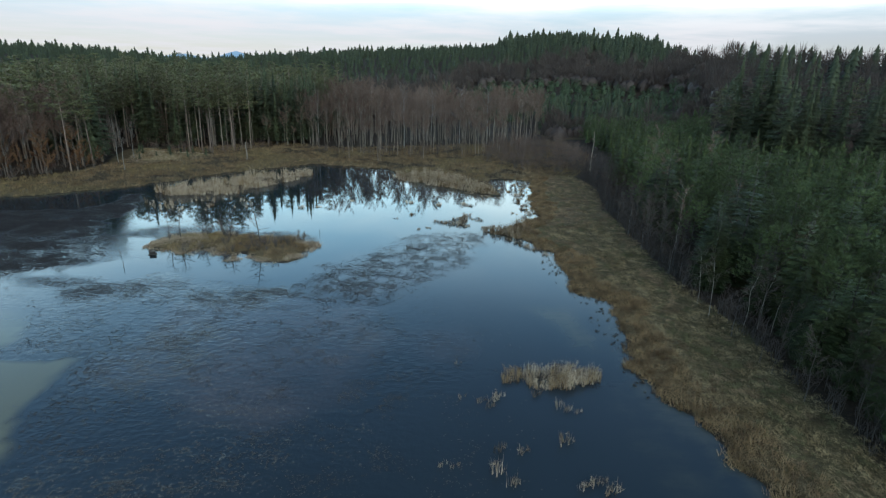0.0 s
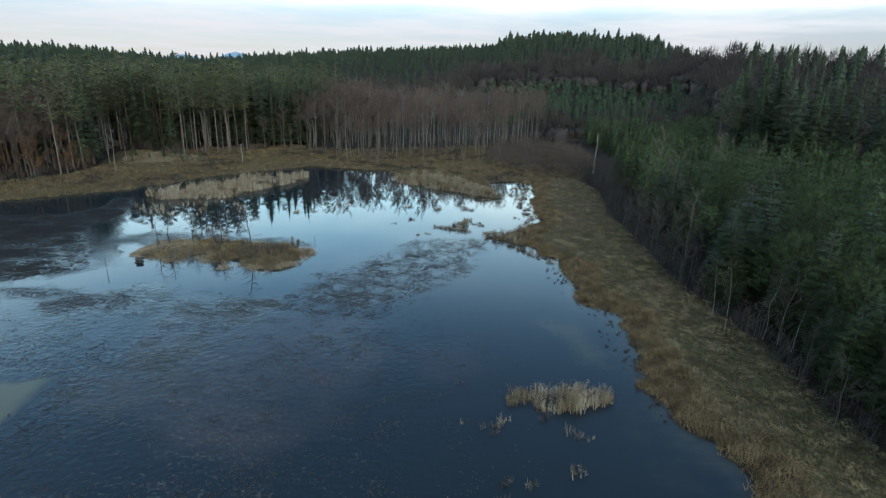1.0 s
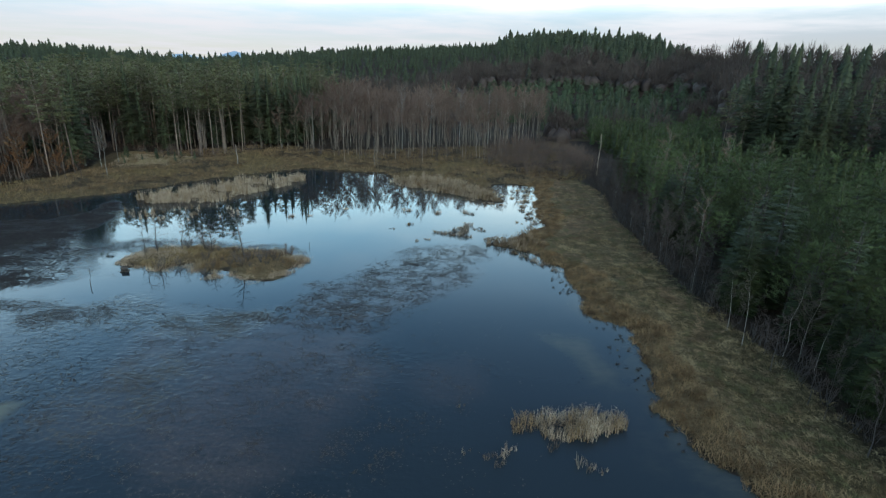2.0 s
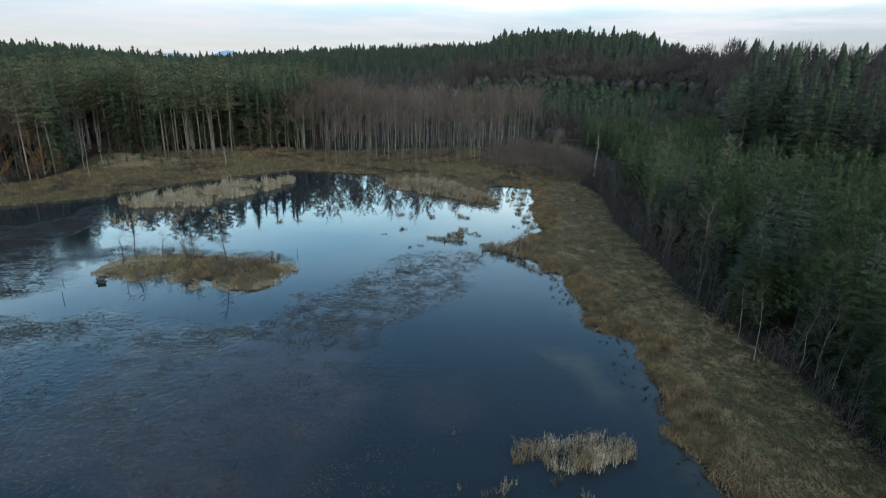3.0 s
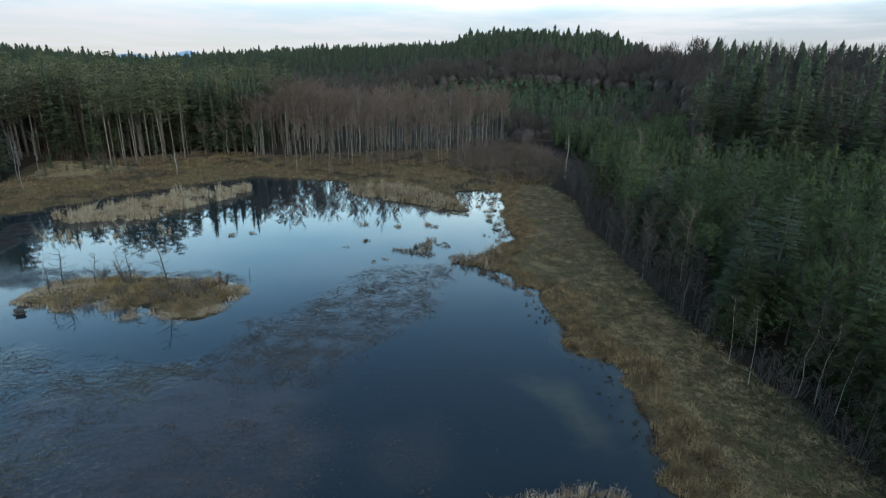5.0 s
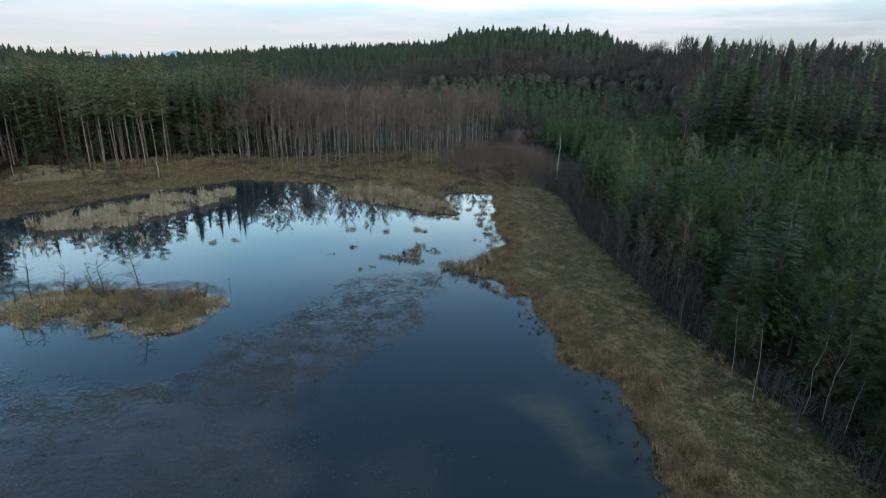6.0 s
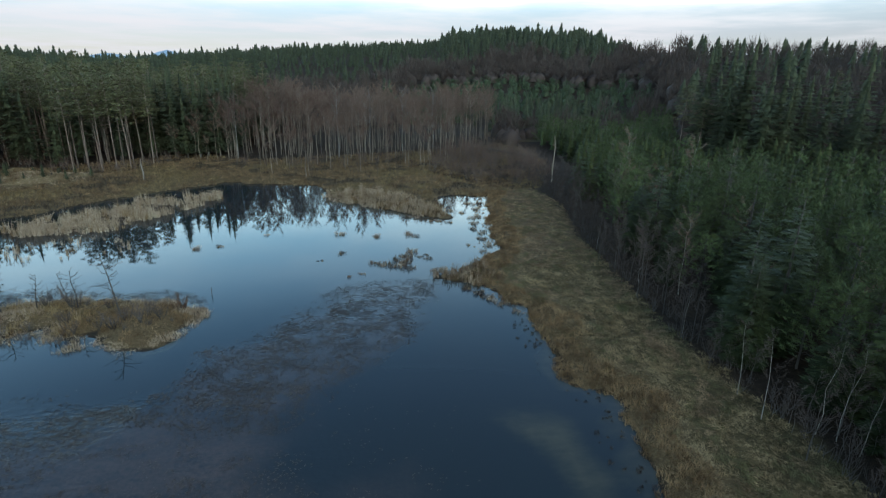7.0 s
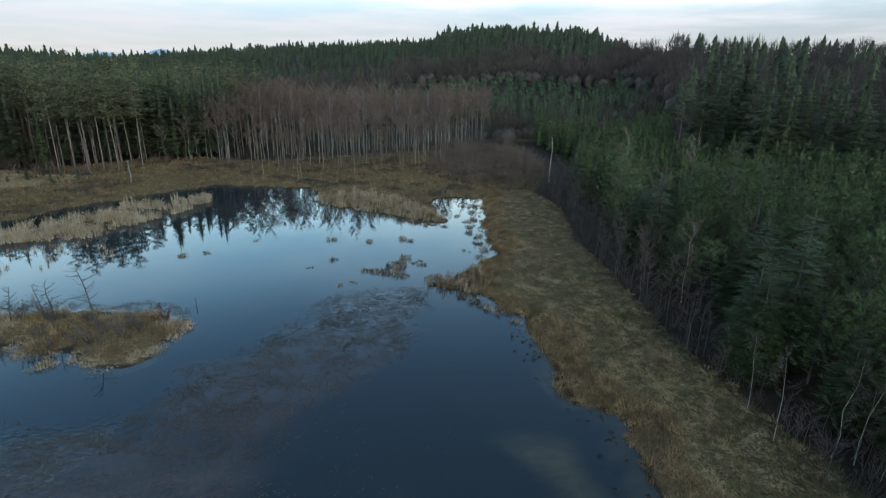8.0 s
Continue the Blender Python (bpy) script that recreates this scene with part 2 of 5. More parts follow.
# hill plantation, paler than YOUNG: distance haze is put into its needle colour
HAZED_YOUNG = foliage("hazed_plantation", ((0.1, (0.036, 0.050, 0.024)), (0.5, (0.054, 0.073, 0.035)), (0.9, (0.076, 0.100, 0.048))), 0.06, relief=0.3)
FAR_TWIG = foliage("hill_twigs", ((0.1, (0.044, 0.031, 0.025)), (0.5, (0.064, 0.046, 0.037)), (0.9, (0.094, 0.069, 0.057))), 0.06, relief=0.3)
DARK_SEDGE = foliage("dark_sedge", ((0.1, (0.018, 0.013, 0.009)), (0.5, (0.045, 0.033, 0.022)), (0.9, (0.110, 0.082, 0.055))), 0.4)
TWIG_DARK = foliage("dark_twigs", ((0.1, (0.021, 0.0145, 0.0115)), (0.5, (0.047, 0.034, 0.027)), (0.9, (0.086, 0.064, 0.050))), 0.1)
HAY = foliage("lodged_hay", ((0.05, (0.095, 0.068, 0.032)), (0.5, (0.185, 0.134, 0.065)), (0.95, (0.300, 0.221, 0.114))), 0.9)
RUST = foliage("rusty_leaves", ((0.1, (0.042, 0.018, 0.007)), (0.5, (0.084, 0.039, 0.016)), (0.9, (0.144, 0.072, 0.030))), 0.1)
REED = foliage("dead_reed", ((0.05, (0.0550, 0.0353, 0.0204)), (0.35, (0.1850, 0.1274, 0.0796)), (0.95, (0.4600, 0.3577, 0.2499))), 0.8, lump=1.3)
SEDGE = foliage("dead_sedge", ((0.05, (0.0350, 0.0205, 0.0100)), (0.45, (0.1040, 0.0640, 0.0300)), (0.95, (0.2480, 0.1640, 0.0850))), 0.75, lump=1.9)
STRAW = foliage("bleached_grass", ((0.05, (0.0500, 0.0330, 0.0130)), (0.45, (0.1300, 0.0890, 0.0385)), (0.95, (0.3100, 0.2200, 0.1100))), 0.9, lump=1.4)
TURF = foliage("green_turf", ((0.05, (0.0380, 0.0340, 0.0120)), (0.45, (0.0760, 0.0660, 0.0240)), (0.95, (0.1500, 0.1260, 0.0520))), 0.9, lump=1.2)
BARK_PINE = bark("pine_bark", (0.066, 0.046, 0.036), (0.215, 0.155, 0.118))
BARK_SPRUCE = bark("spruce_bark", (0.04, 0.033, 0.028), (0.13, 0.105, 0.088))
BARK_DARK = bark("dark_bark", (0.020, 0.016, 0.014), (0.060, 0.050, 0.042))
BARK_ALDER = bark("alder_bark", (0.070, 0.053, 0.039), (0.25, 0.198, 0.148))
BARK_BIRCH = birch_bark()
DEADWOOD = bark("bleached_wood", (0.15, 0.13, 0.11), (0.40, 0.36, 0.31))
DARKWOOD = bark("wet_boards", (0.018, 0.015, 0.013), (0.07, 0.058, 0.048), 6.0)
GROUND, WATER = ground_material(), water_material()

# ---- plan ----
SHORE = [(21, -30), (20, 0), (19, 15), (18.3, 24.7), (17.2, 29), (16, 34.2), (14.9, 37.3), (16, 41.1), (15.8, 44.5), (16.7, 48.5),
         (15, 51.9), (14, 55), (13.7, 60), (13.6, 65.5), (11.3, 69.8), (8, 72), (8.5, 76.5), (11.7, 77.6), (15, 82.9), (15.6, 96), (18.6, 113), (9.5, 113.2),
         (9, 106), (10.6, 96.5), (5, 99), (1.4, 102.8), (-9.3, 111.5), (-12.7, 121.6), (-30.3, 124.7), (-39, 118.7), (-47.1, 110.6),
         (-51.2, 103.9), (-57.2, 96.6), (-66.9, 88.3), (-72.7, 84.6), (-100, 62), (-120, 20), (-110, -40), (-60, -70), (10, -62)]
ISLE = [(-37.3, 63.0), (-36.3, 67.6), (-30, 69.0), (-24, 68.6), (-20, 67.6), (-16.2, 64.9), (-17.2, 60.6), (-20, 58.2), (-23.2, 60.2),
        (-25.6, 58.9), (-27.5, 60.6), (-31.5, 60.8), (-34.6, 62)]
ISLE_POOL = [(-31.2, 60.2), (-30.6, 61.6), (-28.6, 62.3), (-27.6, 61.4), (-26.6, 61.0), (-25.8, 61.6), (-24.4, 61.9), (-23.2, 60.9), (-23.4, 59.6), (-26, 58.2), (-30, 59)]
REEDS_NEAR = [(4.7, 36.6), (4.7, 34.3), (6.2, 34.6), (7.0, 33.6), (9.9, 33.9), (12.0, 34.6), (12.6, 36.3), (10.5, 36.9), (8.8, 36.7), (6.4, 36.2)]
REEDS_LEFT = [(-53.5, 93.5), (-46.0, 89.0), (-36.5, 93.0), (-33.5, 100.5), (-27.5, 110.5), (-29.5, 116), (-39.5, 111.5), (-43.0, 103.5), (-50.5, 98)]
REEDS_LEFT_LOW = [(-50, 84.5), (-44, 80.5), (-37.4, 80.0), (-31, 83.5), (-33, 88.5), (-40, 89.5)]
REEDS_SPIT = [(-11.5, 113), (-4, 116.5), (6, 109), (10.6, 97), (5, 99.2), (1.2, 102.6), (-8.6, 108.5)]
REEDS_POINT = [(5.3, 73.7), (5.6, 75.0), (11.4, 76.6), (12.6, 72.8), (10.5, 70.8), (8, 72.2)]
FOREST_LEFT = [(-150, 40), (-112, 68), (-92, 86), (-79.6, 96.5), (-75.5, 104.5), (-75.5, 116), (-79, 126), (-82, 136), (-80, 140.5), (-74, 139.5), (-67, 134), (-56, 133.5),
               (-52, 144), (-49, 151), (-43, 151), (-38, 157), (-36, 215), (-160, 235)]
ALDERS = [(-38, 153), (-28, 148), (-16, 151), (-5, 157), (12, 168), (24, 170), (34, 186), (30, 222), (-36, 222)]
MARSH_SHRUBS = [(10, 132), (20, 120), (28, 117), (36, 130), (38, 160), (30, 170), (14, 166)]
PLANTATION = [(26.5, -20), (27, 27), (27, 36), (28.5, 44), (26.6, 50), (26.0, 60), (26.4, 72), (27, 86), (29.8, 100), (28.5, 114), (36, 128), (40, 160), (38, 185), (86, 182),
              (62, 128), (70, 120), (80, 110), (92, 98), (112, 70), (112, -20)]
FOREST_RIGHT = [(62, 128), (70, 120), (80, 110), (92, 98), (112, 70), (190, 60), (230, 190), (90, 182)]
CLEARING = [(-80, 135), (-74, 122), (-68, 116.5), (-59, 122), (-56, 129), (-60, 132), (-67, 132.5), (-75, 138)]
BROWN_CORNER = [(-112, 70), (-92, 86.5), (-80, 97.5), (-76, 106), (-76.5, 116), (-84, 121), (-92, 112), (-102, 100), (-120, 88)]
ALDER_FRINGE = [(-46, 152), (-31, 140.5), (-16, 133), (-4, 134.5), (7, 138), (19, 147), (16, 166), (-5, 156), (-16, 150), (-28, 147), (-38, 153)]
RUTS = [(19.0, 24), (19.3, 42.7), (20.2, 48.1), (20.7, 54.9), (22.3, 68.9), (24.5, 84), (27.0, 99)]
PADS = [(6.6, 75), (-2.5, 71.2), (-9.8, 63.4), (-14.2, 58), (-14.3, 50), (-6.4, 48.8), (-0.4, 56.6), (5.0, 64)]
WEED_BEDS = ([(-27, 47), (-15.7, 49), (-9.8, 50), (-4, 47), (-4.6, 40), (-5.5, 34), (-11.6, 30), (-24, 32)], [(-1.5, 42.8), (3.8, 43.1), (3.7, 38.6), (-0.6, 37.0)])
LEFT_MAT = [(-72, 76), (-57.4, 80.5), (-48.5, 77), (-40, 66), (-36.2, 58), (-30, 55), (-14, 53), (-16, 44), (-34, 44), (-48, 50), (-90, 40)]
MUD_MAT = [(-72, 77), (-59, 81.5), (-56, 87.6), (-52.8, 91.5), (-48.5, 89.4), (-47.3, 80), (-47.6, 73.6), (-45.7, 66), (-40, 59), (-42, 55), (-52, 52), (-75, 60)]
ISLE_WEED = [(-44, 66), (-39, 71), (-30, 72), (-22, 70.5), (-16.5, 68.5), (-18, 66), (-37, 65)]
CREST = ((-60, 27), (-38, 25.5), (-34.6, 25), (-30.6, 23), (-26, 20.5), (-24, 20), (-21.5, 21.5), (-16.3, 25.5), (-11, 30), (-5, 33), (-0.5, 35), (3, 37.5), (6, 42), (8.7, 45.5), (11.4, 47), (14, 44.5), (16.7, 44.5), (19.3, 43.5), (21.8, 37), (23.3, 29.5), (26.5, 26.5), (31, 25), (35, 25), (60, 28))


def signed(poly, X, Y):
    """Distance to a polygon, negative inside."""
    P = np.array(poly, float)
    Q = np.roll(P, -1, axis=0)
    best, odd = np.full(X.shape, 1e9), np.zeros(X.shape, bool)
    for (ax, ay), (bx, by) in zip(P, Q):
        dx, dy = bx - ax, by - ay
        s = np.clip(((X - ax) * dx + (Y - ay) * dy) / (dx * dx + dy * dy), 0, 1)
        best = np.minimum(best, np.hypot(X - ax - s * dx, Y - ay - s * dy))
        cross = (ay > Y) != (by > Y)
        with np.errstate(divide="ignore", invalid="ignore"):
            odd ^= cross & (X < ax + (Y - ay) * dx / (dy if dy else 1e-9))
    return np.where(odd, -best, best)


def along(line, X, Y):
    best = np.full(X.shape, 1e9)
    for (ax, ay), (bx, by) in zip(line, line[1:]):
        dx, dy = bx - ax, by - ay
        s = np.clip(((X - ax) * dx + (Y - ay) * dy) / (dx * dx + dy * dy), 0, 1)
        best = np.minimum(best, np.hypot(X - ax - s * dx, Y - ay - s * dy))
    return best


def value_noise(X, Y, size, seed):
    """Smooth random field, -1 to 1."""
    g = np.random.default_rng(seed).uniform(-1, 1, (64, 64))
    x, y = X / size, Y / size
    i, j = np.floor(x).astype(int), np.floor(y).astype(int)
    u, v = x - i, y - j
    u, v = u * u * (3 - 2 * u), v * v * (3 - 2 * v)
    a, b = g[i % 64, j % 64], g[(i + 1) % 64, j % 64]
    c, d = g[i % 64, (j + 1) % 64], g[(i + 1) % 64, (j + 1) % 64]
    return (a * (1 - u) + b * u) * (1 - v) + (c * (1 - u) + d * u) * v


def smooth(x, a, b):
    t = np.clip((x - a) / (b - a), 0, 1)
    return t * t * (3 - 2 * t)


def land_distance(X, Y):
    """Metres from the water's edge: above nought on land, below in the water."""
    d = np.minimum(np.maximum(signed(SHORE, X, Y), -signed(ISLE, X, Y)), signed(ISLE_POOL, X, Y))
    d = np.maximum(d, -signed(REEDS_POINT, X, Y) - 0.3)
    near = 1 - smooth(np.hypot(X, Y), 160, 260)
    return d + near * (0.8 * value_noise(X, Y, 2.6, 3) + 0.6 * value_noise(X, Y, 1.25, 4))


def height(X, Y):
    X, Y = np.asarray(X, float), np.asarray(Y, float)
    d = land_distance(X, Y)
    z = np.where(d > 0, 0.02 + 0.5 * smooth(d, 0, 3.5), -np.minimum(1.6, -d * 0.3))
    island = smooth(-signed(ISLE, X, Y), 0, 3) * 0.1
    r, a = np.hypot(X, Y), np.degrees(np.arctan2(X, Y))
    crest = np.interp(a, [c[0] for c in CREST], [c[1] for c in CREST])
    start = np.interp(a, [21, 28], [185, 100])
    full = np.interp(a, [-60, 20, 27, 60], [520, 520, 300, 280])
    hill = crest * smooth(r, start, full) ** 1.15 * (1 - 0.55 * smooth(r, full + 60, full + 700))
    ahead = smooth(Y, 20, 120)
    knoll = 1.1 * smooth(-signed(CLEARING, X, Y), -2, 6)
    on = (d > 0.5)
    rough = on * (0.12 * value_noise(X, Y, 3.1, 7) + 0.07 * value_noise(X, Y, 1.2, 8)) * (1 - smooth(r, 150, 260))
    return z + knoll + island * on + hill * ahead * on + rough * smooth(d, 0.4, 3)


def grid_axis(lo, hi, step, reach, grow=1.13):
    mid = np.arange(lo, hi + step / 2, step)
    out, s, p = [], step, hi
    while p < reach:
        s *= grow
        p += s
        out.append(p)
    left, s, p = [], step, lo
    while p > -reach:
        s *= grow
        p -= s
        left.append(p)
    return np.array(left[::-1] + list(mid) + out)


def sheet(name, xs, ys, zfun, material, fields):
    X, Y = np.meshgrid(xs, ys)
    Z = zfun(X, Y)
    n, k = X.shape
    V = np.stack([X, Y, Z], -1).reshape(-1, 3)
    i = (np.arange(n - 1)[:, None] * k + np.arange(k - 1)[None]).ravel()
    F = np.stack([i, i + 1, i + k + 1, i + k], 1)
    me = bpy.data.meshes.new(name)
    me.from_pydata(V.tolist(), [], F.tolist())
    me.polygons.foreach_set("use_smooth", np.ones(len(F), bool))
    for key, val in fields(X, Y).items():
        a = me.attributes.new(key, "FLOAT", "POINT")
        a.data.foreach_set("value", np.clip(val, 0, 1).ravel().astype(np.float32))
    me.materials.append(material)
    return new(name, me)


def ground_fields(X, Y):
    d = land_distance(X, Y)
    wood = np.minimum.reduce([signed(p, X, Y) for p in (FOREST_LEFT, ALDERS, PLANTATION, FOREST_RIGHT)])
    litter = smooth(-wood, -2.5, 1.0)
    litter = np.maximum(litter, smooth(np.hypot(X, Y), 190, 230))
    litter = np.maximum(litter, 0.85 * smooth(-signed(MARSH_SHRUBS, X, Y), -3, 2))
    bank = smooth(X, 11, 17) * (1 - smooth(X, 27, 31)) * (1 - smooth(Y, 95, 112))
    sward = bank * smooth(d, 2.2, 5.5) * (1 - 0.7 * smooth(Y, 58, 90))
    clearing = signed(CLEARING, X, Y)
    sward = np.maximum(sward, 0.6 * smooth(-clearing, -3, 3))
    worn = smooth(-np.abs(along(RUTS, X, Y) - 0.7), -0.7, -0.1) * (0.30 + 0.2 * value_noise(X, Y, 2.4, 27))
    worn = np.maximum(worn, 1.0 * smooth(-clearing, -1, 4))
    return {"litter": litter, "sward": sward, "worn": worn, "mud": 1 - smooth(d, 0.05, 0.9)}


def water_fields(X, Y):
    w = 1.6 * value_noise(X, Y, 5.0, 21) + 0.8 * value_noise(X, Y, 2.0, 22)
    pads = smooth(-signed(PADS, X, Y) + w, -1.0, 2.5)
    mat = smooth(-signed(LEFT_MAT, X, Y) + 1.2 * w, -1.0, 3.0)
    dark = smooth(-X, 36, 46) * smooth(Y, 48, 58)
    lower = (1 - smooth(Y, 40, 54)) * smooth(-X, -8, 6) * (0.68 + 0.16 * value_noise(X, Y, 7, 23))
    mud = smooth(-signed(MUD_MAT, X, Y) + 1.4 * w, -1.0, 2.0) * (0.92 + 0.14 * value_noise(X, Y, 2.4, 30))
    behind = smooth(-signed(ISLE_WEED, X, Y) + 1.0 * w, -0.8, 1.2) * (0.72 + 0.14 * value_noise(X, Y, 2.0, 47))
    film = np.maximum.reduce([mud, behind, pads * (0.40 + 0.10 * value_noise(X, Y, 3.0, 28)), mat * (0.78 - 0.04 * dark + 0.10 * value_noise(X, Y, 3.5, 26)), lower])
    open_left = np.maximum(smooth(-signed([(-60, 47), (-41.8, 45.8), (-37.6, 44.9), (-35.1, 42.1), (-33.6, 39.1), (-34.7, 37), (-60, 35)], X, Y) + 0.5 * w, -0.5, 1.0),
                           smooth(-signed([(-60, 33), (-33.5, 35.5), (-31.5, 36.3), (-28.3, 36.8), (-27.5, 34.2), (-27.6, 32), (-26.8, 28.8), (-25, 25.7), (-24, 10), (-60, 10)], X, Y) + 0.5 * w, -0.5, 1.0))
    open_mid = smooth(-signed([(-38, 58.5), (-29, 56.5), (-33, 52.5), (-46, 52)], X, Y) + 0.6 * w, -0.5, 1.2)
    film = film * (1 - open_left) * (1 - open_mid)
    # pale sky reflection of the open left patches, put into the water's colour
    silt = 0.9 * open_left * (1 - smooth(Y, 36, 50))
    right = np.maximum(smooth(-signed([(6.4, 48.8), (10, 49.4), (14.8, 48.6), (15.6, 43.5), (14.6, 38.5), (11.6, 37.6), (9.4, 41.4)], X, Y) + 1.1 * w, -1.8, 2.6),
                       0.6 * smooth(-signed([(12.2, 37.5), (14.4, 36.5), (16.4, 29), (17, 20), (11.5, 20), (11, 28)], X, Y) + 1.0 * w, -2.5, 3.5))
    beds = np.maximum.reduce([smooth(-signed(p, X, Y) + 1.4 * w, -1.5, 2.5) * k for p, k in zip(WEED_BEDS, (1.0, 0.5))])
    shallow = 0.35 * smooth(land_distance(X, Y), -3, -0.3)
    return {"film": film, "mud": smooth(-signed(MUD_MAT, X, Y) + 1.8 * w, -2.0, 1.0), "beds": np.maximum(beds * (0.75 + 0.25 * value_noise(X, Y, 4.0, 29)), 0.7 * pads), "silt": np.maximum.reduce([silt, 0.42 * right, shallow])}


ground = sheet("ground", grid_axis(-90, 60, 0.9, 4600), grid_axis(10, 180, 0.9, 4600), height, GROUND, ground_fields)
tagged(ground, "boggy ground of dead brown grass, mud and leaf litter", "ground", kind="structure")
water = sheet("water", np.arange(-124, 24.1, 1.0), np.arange(-74, 127, 1.0), lambda X, Y: X * 0.0, WATER, water_fields)
tagged(water, "still dark blue pond water with patches of drowned weed", "water", kind="structure")


# ---- mesh building ----
class Shape:
    """Triangles gathered for one mesh."""

    def __init__(self):
        self.v, self.f = [], []

    def tri(self, a, b, c):
        n = len(self.v)
        self.v += [tuple(a), tuple(b), tuple(c)]
        self.f.append((n, n + 1, n + 2))

    def blade(self, foot, tip, width, side=None):
        """A thin tapering sliver from foot to tip."""
        foot, tip = Vector(foot), Vector(tip)
        s = Vector(side) if side else (tip - foot).cross(Vector((random.uniform(-1, 1), random.uniform(-1, 1), random.uniform(-0.3, 0.3))))
        s = s.normalized() * width / 2 if s.length > 1e-6 else Vector((width / 2, 0, 0))
        self.tri(foot - s, foot + s, tip)
        return len(self.v) - 3

    def tube(self, points, radii, sides=5, cap=True):
        rings = []
        for i, p in enumerate(points):
            p = Vector(p)
            d = (Vector(points[min(i + 1, len(points) - 1)]) - Vector(points[max(i - 1, 0)])).normalized()
            u = d.cross(Vector((0.31, 0.93, 0.17))).normalized()
            w = d.cross(u)
            n = len(self.v)
            for k in range(sides):
                a = 2 * math.pi * k / sides
                self.v.append(tuple(p + (u * math.cos(a) + w * math.sin(a)) * radii[i]))
            rings.append(n)
        for a, b in zip(rings, rings[1:]):
            for k in range(sides):
                m = (k + 1) % sides
                self.f += [(a + k, a + m, b + m), (a + k, b + m, b + k)]
        if cap:
            n = rings[-1]
            self.f += [(n, n + k, n + k + 1) for k in range(1, sides - 1)]

    def box(self, sx, sy, sz, m=None):
        m = m or Matrix()
        n = len(self.v)
        for x, y, z in ((-1, -1, -1), (1, -1, -1), (1, 1, -1), (-1, 1, -1), (-1, -1, 1), (1, -1, 1), (1, 1, 1), (-1, 1, 1)):
            self.v.append(tuple(m @ Vector((x * sx / 2, y * sy / 2, z * sz / 2))))
        for a, b, c, d in ((0, 3, 2, 1), (4, 5, 6, 7), (0, 1, 5, 4), (1, 2, 6, 5), (2, 3, 7, 6), (3, 0, 4, 7)):
            self.f += [(n + a, n + b, n + c), (n + a, n + c, n + d)]

    def arrays(self):
        return np.array(self.v, np.float32).reshape(-1, 3), np.array(self.f, np.int32).reshape(-1, 3)

    def mesh(self, name, material):
        return mesh_of(name, *self.arrays(), [material])


def mesh_of(name, V, T, materials, index=None):
    me = bpy.data.meshes.new(name)
    me.vertices.add(len(V))
    me.vertices.foreach_set("co", V.astype(np.float32).ravel())
    me.loops.add(len(T) * 3)
    me.loops.foreach_set("vertex_index", T.astype(np.int32).ravel())
    me.polygons.add(len(T))
    me.polygons.foreach_set("loop_start", np.arange(0, len(T) * 3, 3, dtype=np.int32))
    for m in materials:
        me.materials.append(m)
    if index is not None:
        me.polygons.foreach_set("material_index", index.astype(np.int32))
    me.update(calc_edges=True)
    return me


def turned(V, x, y, z, scale, yaw, lean=(0.0, 0.0), tall=1.0):
    c, s = math.cos(yaw), math.sin(yaw)
    W = V * np.array([scale, scale, scale * tall], np.float32)
    R = np.empty_like(W)
    R[:, 0] = W[:, 0] * c - W[:, 1] * s + W[:, 2] * lean[0] + x
    R[:, 1] = W[:, 0] * s + W[:, 1] * c + W[:, 2] * lean[1] + y
    R[:, 2] = W[:, 2] + z
    return R


def mass(name, sorts, places, label, category):
    """Many plants in one mesh. sorts: lists of (Shape, material); places: rows of sort, x, y, z, scale, yaw, tall."""
    materials, packs = [], []
    for parts in sorts:
        pack = []
        for shape, material in parts:
            if material not in materials:
                materials.append(material)
            pack.append((*shape.arrays(), materials.index(material)))
        packs.append(pack)
    Vs, Ts, Is, n = [], [], [], 0
    for k, x, y, z, scale, yaw, tall in places:
        for V, T, mi in packs[k]:
            Vs.append(turned(V, x, y, z, scale, yaw, tall=tall))
            Ts.append(T + n)
            Is.append(np.full(len(T), mi, np.int32))
            n += len(V)
    ob = new(name, mesh_of(name, np.concatenate(Vs), np.concatenate(Ts), materials, np.concatenate(Is)))
    return tagged(ob, label, category, kind="stuff")


def part(name, shape, material, parent, label=""):
    ob = new(name, shape.mesh(name, material))
    ob.parent = parent
    if label:
        ob["label"] = label
    return ob


def thing(name, x, y, z, label, category, group="", yaw=0.0, scale=1.0):
    ob = new(name)
    ob.empty_display_size = 0.2
    ob.matrix_basis = Matrix.Translation((x, y, z)) @ Matrix.Rotation(yaw, 4, "Z") @ Matrix.Scale(scale, 4)
    return tagged(ob, label, category, group)


def at(x, y, yaw=0.0, scale=1.0, tall=1.0, sink=0.05):
    return Matrix.Translation((x, y, float(height(np.array([x]), np.array([y]))[0]) - sink)) @ Matrix.Rotation(yaw, 4, "Z") @ Matrix.Diagonal((scale, scale, scale * tall, 1))


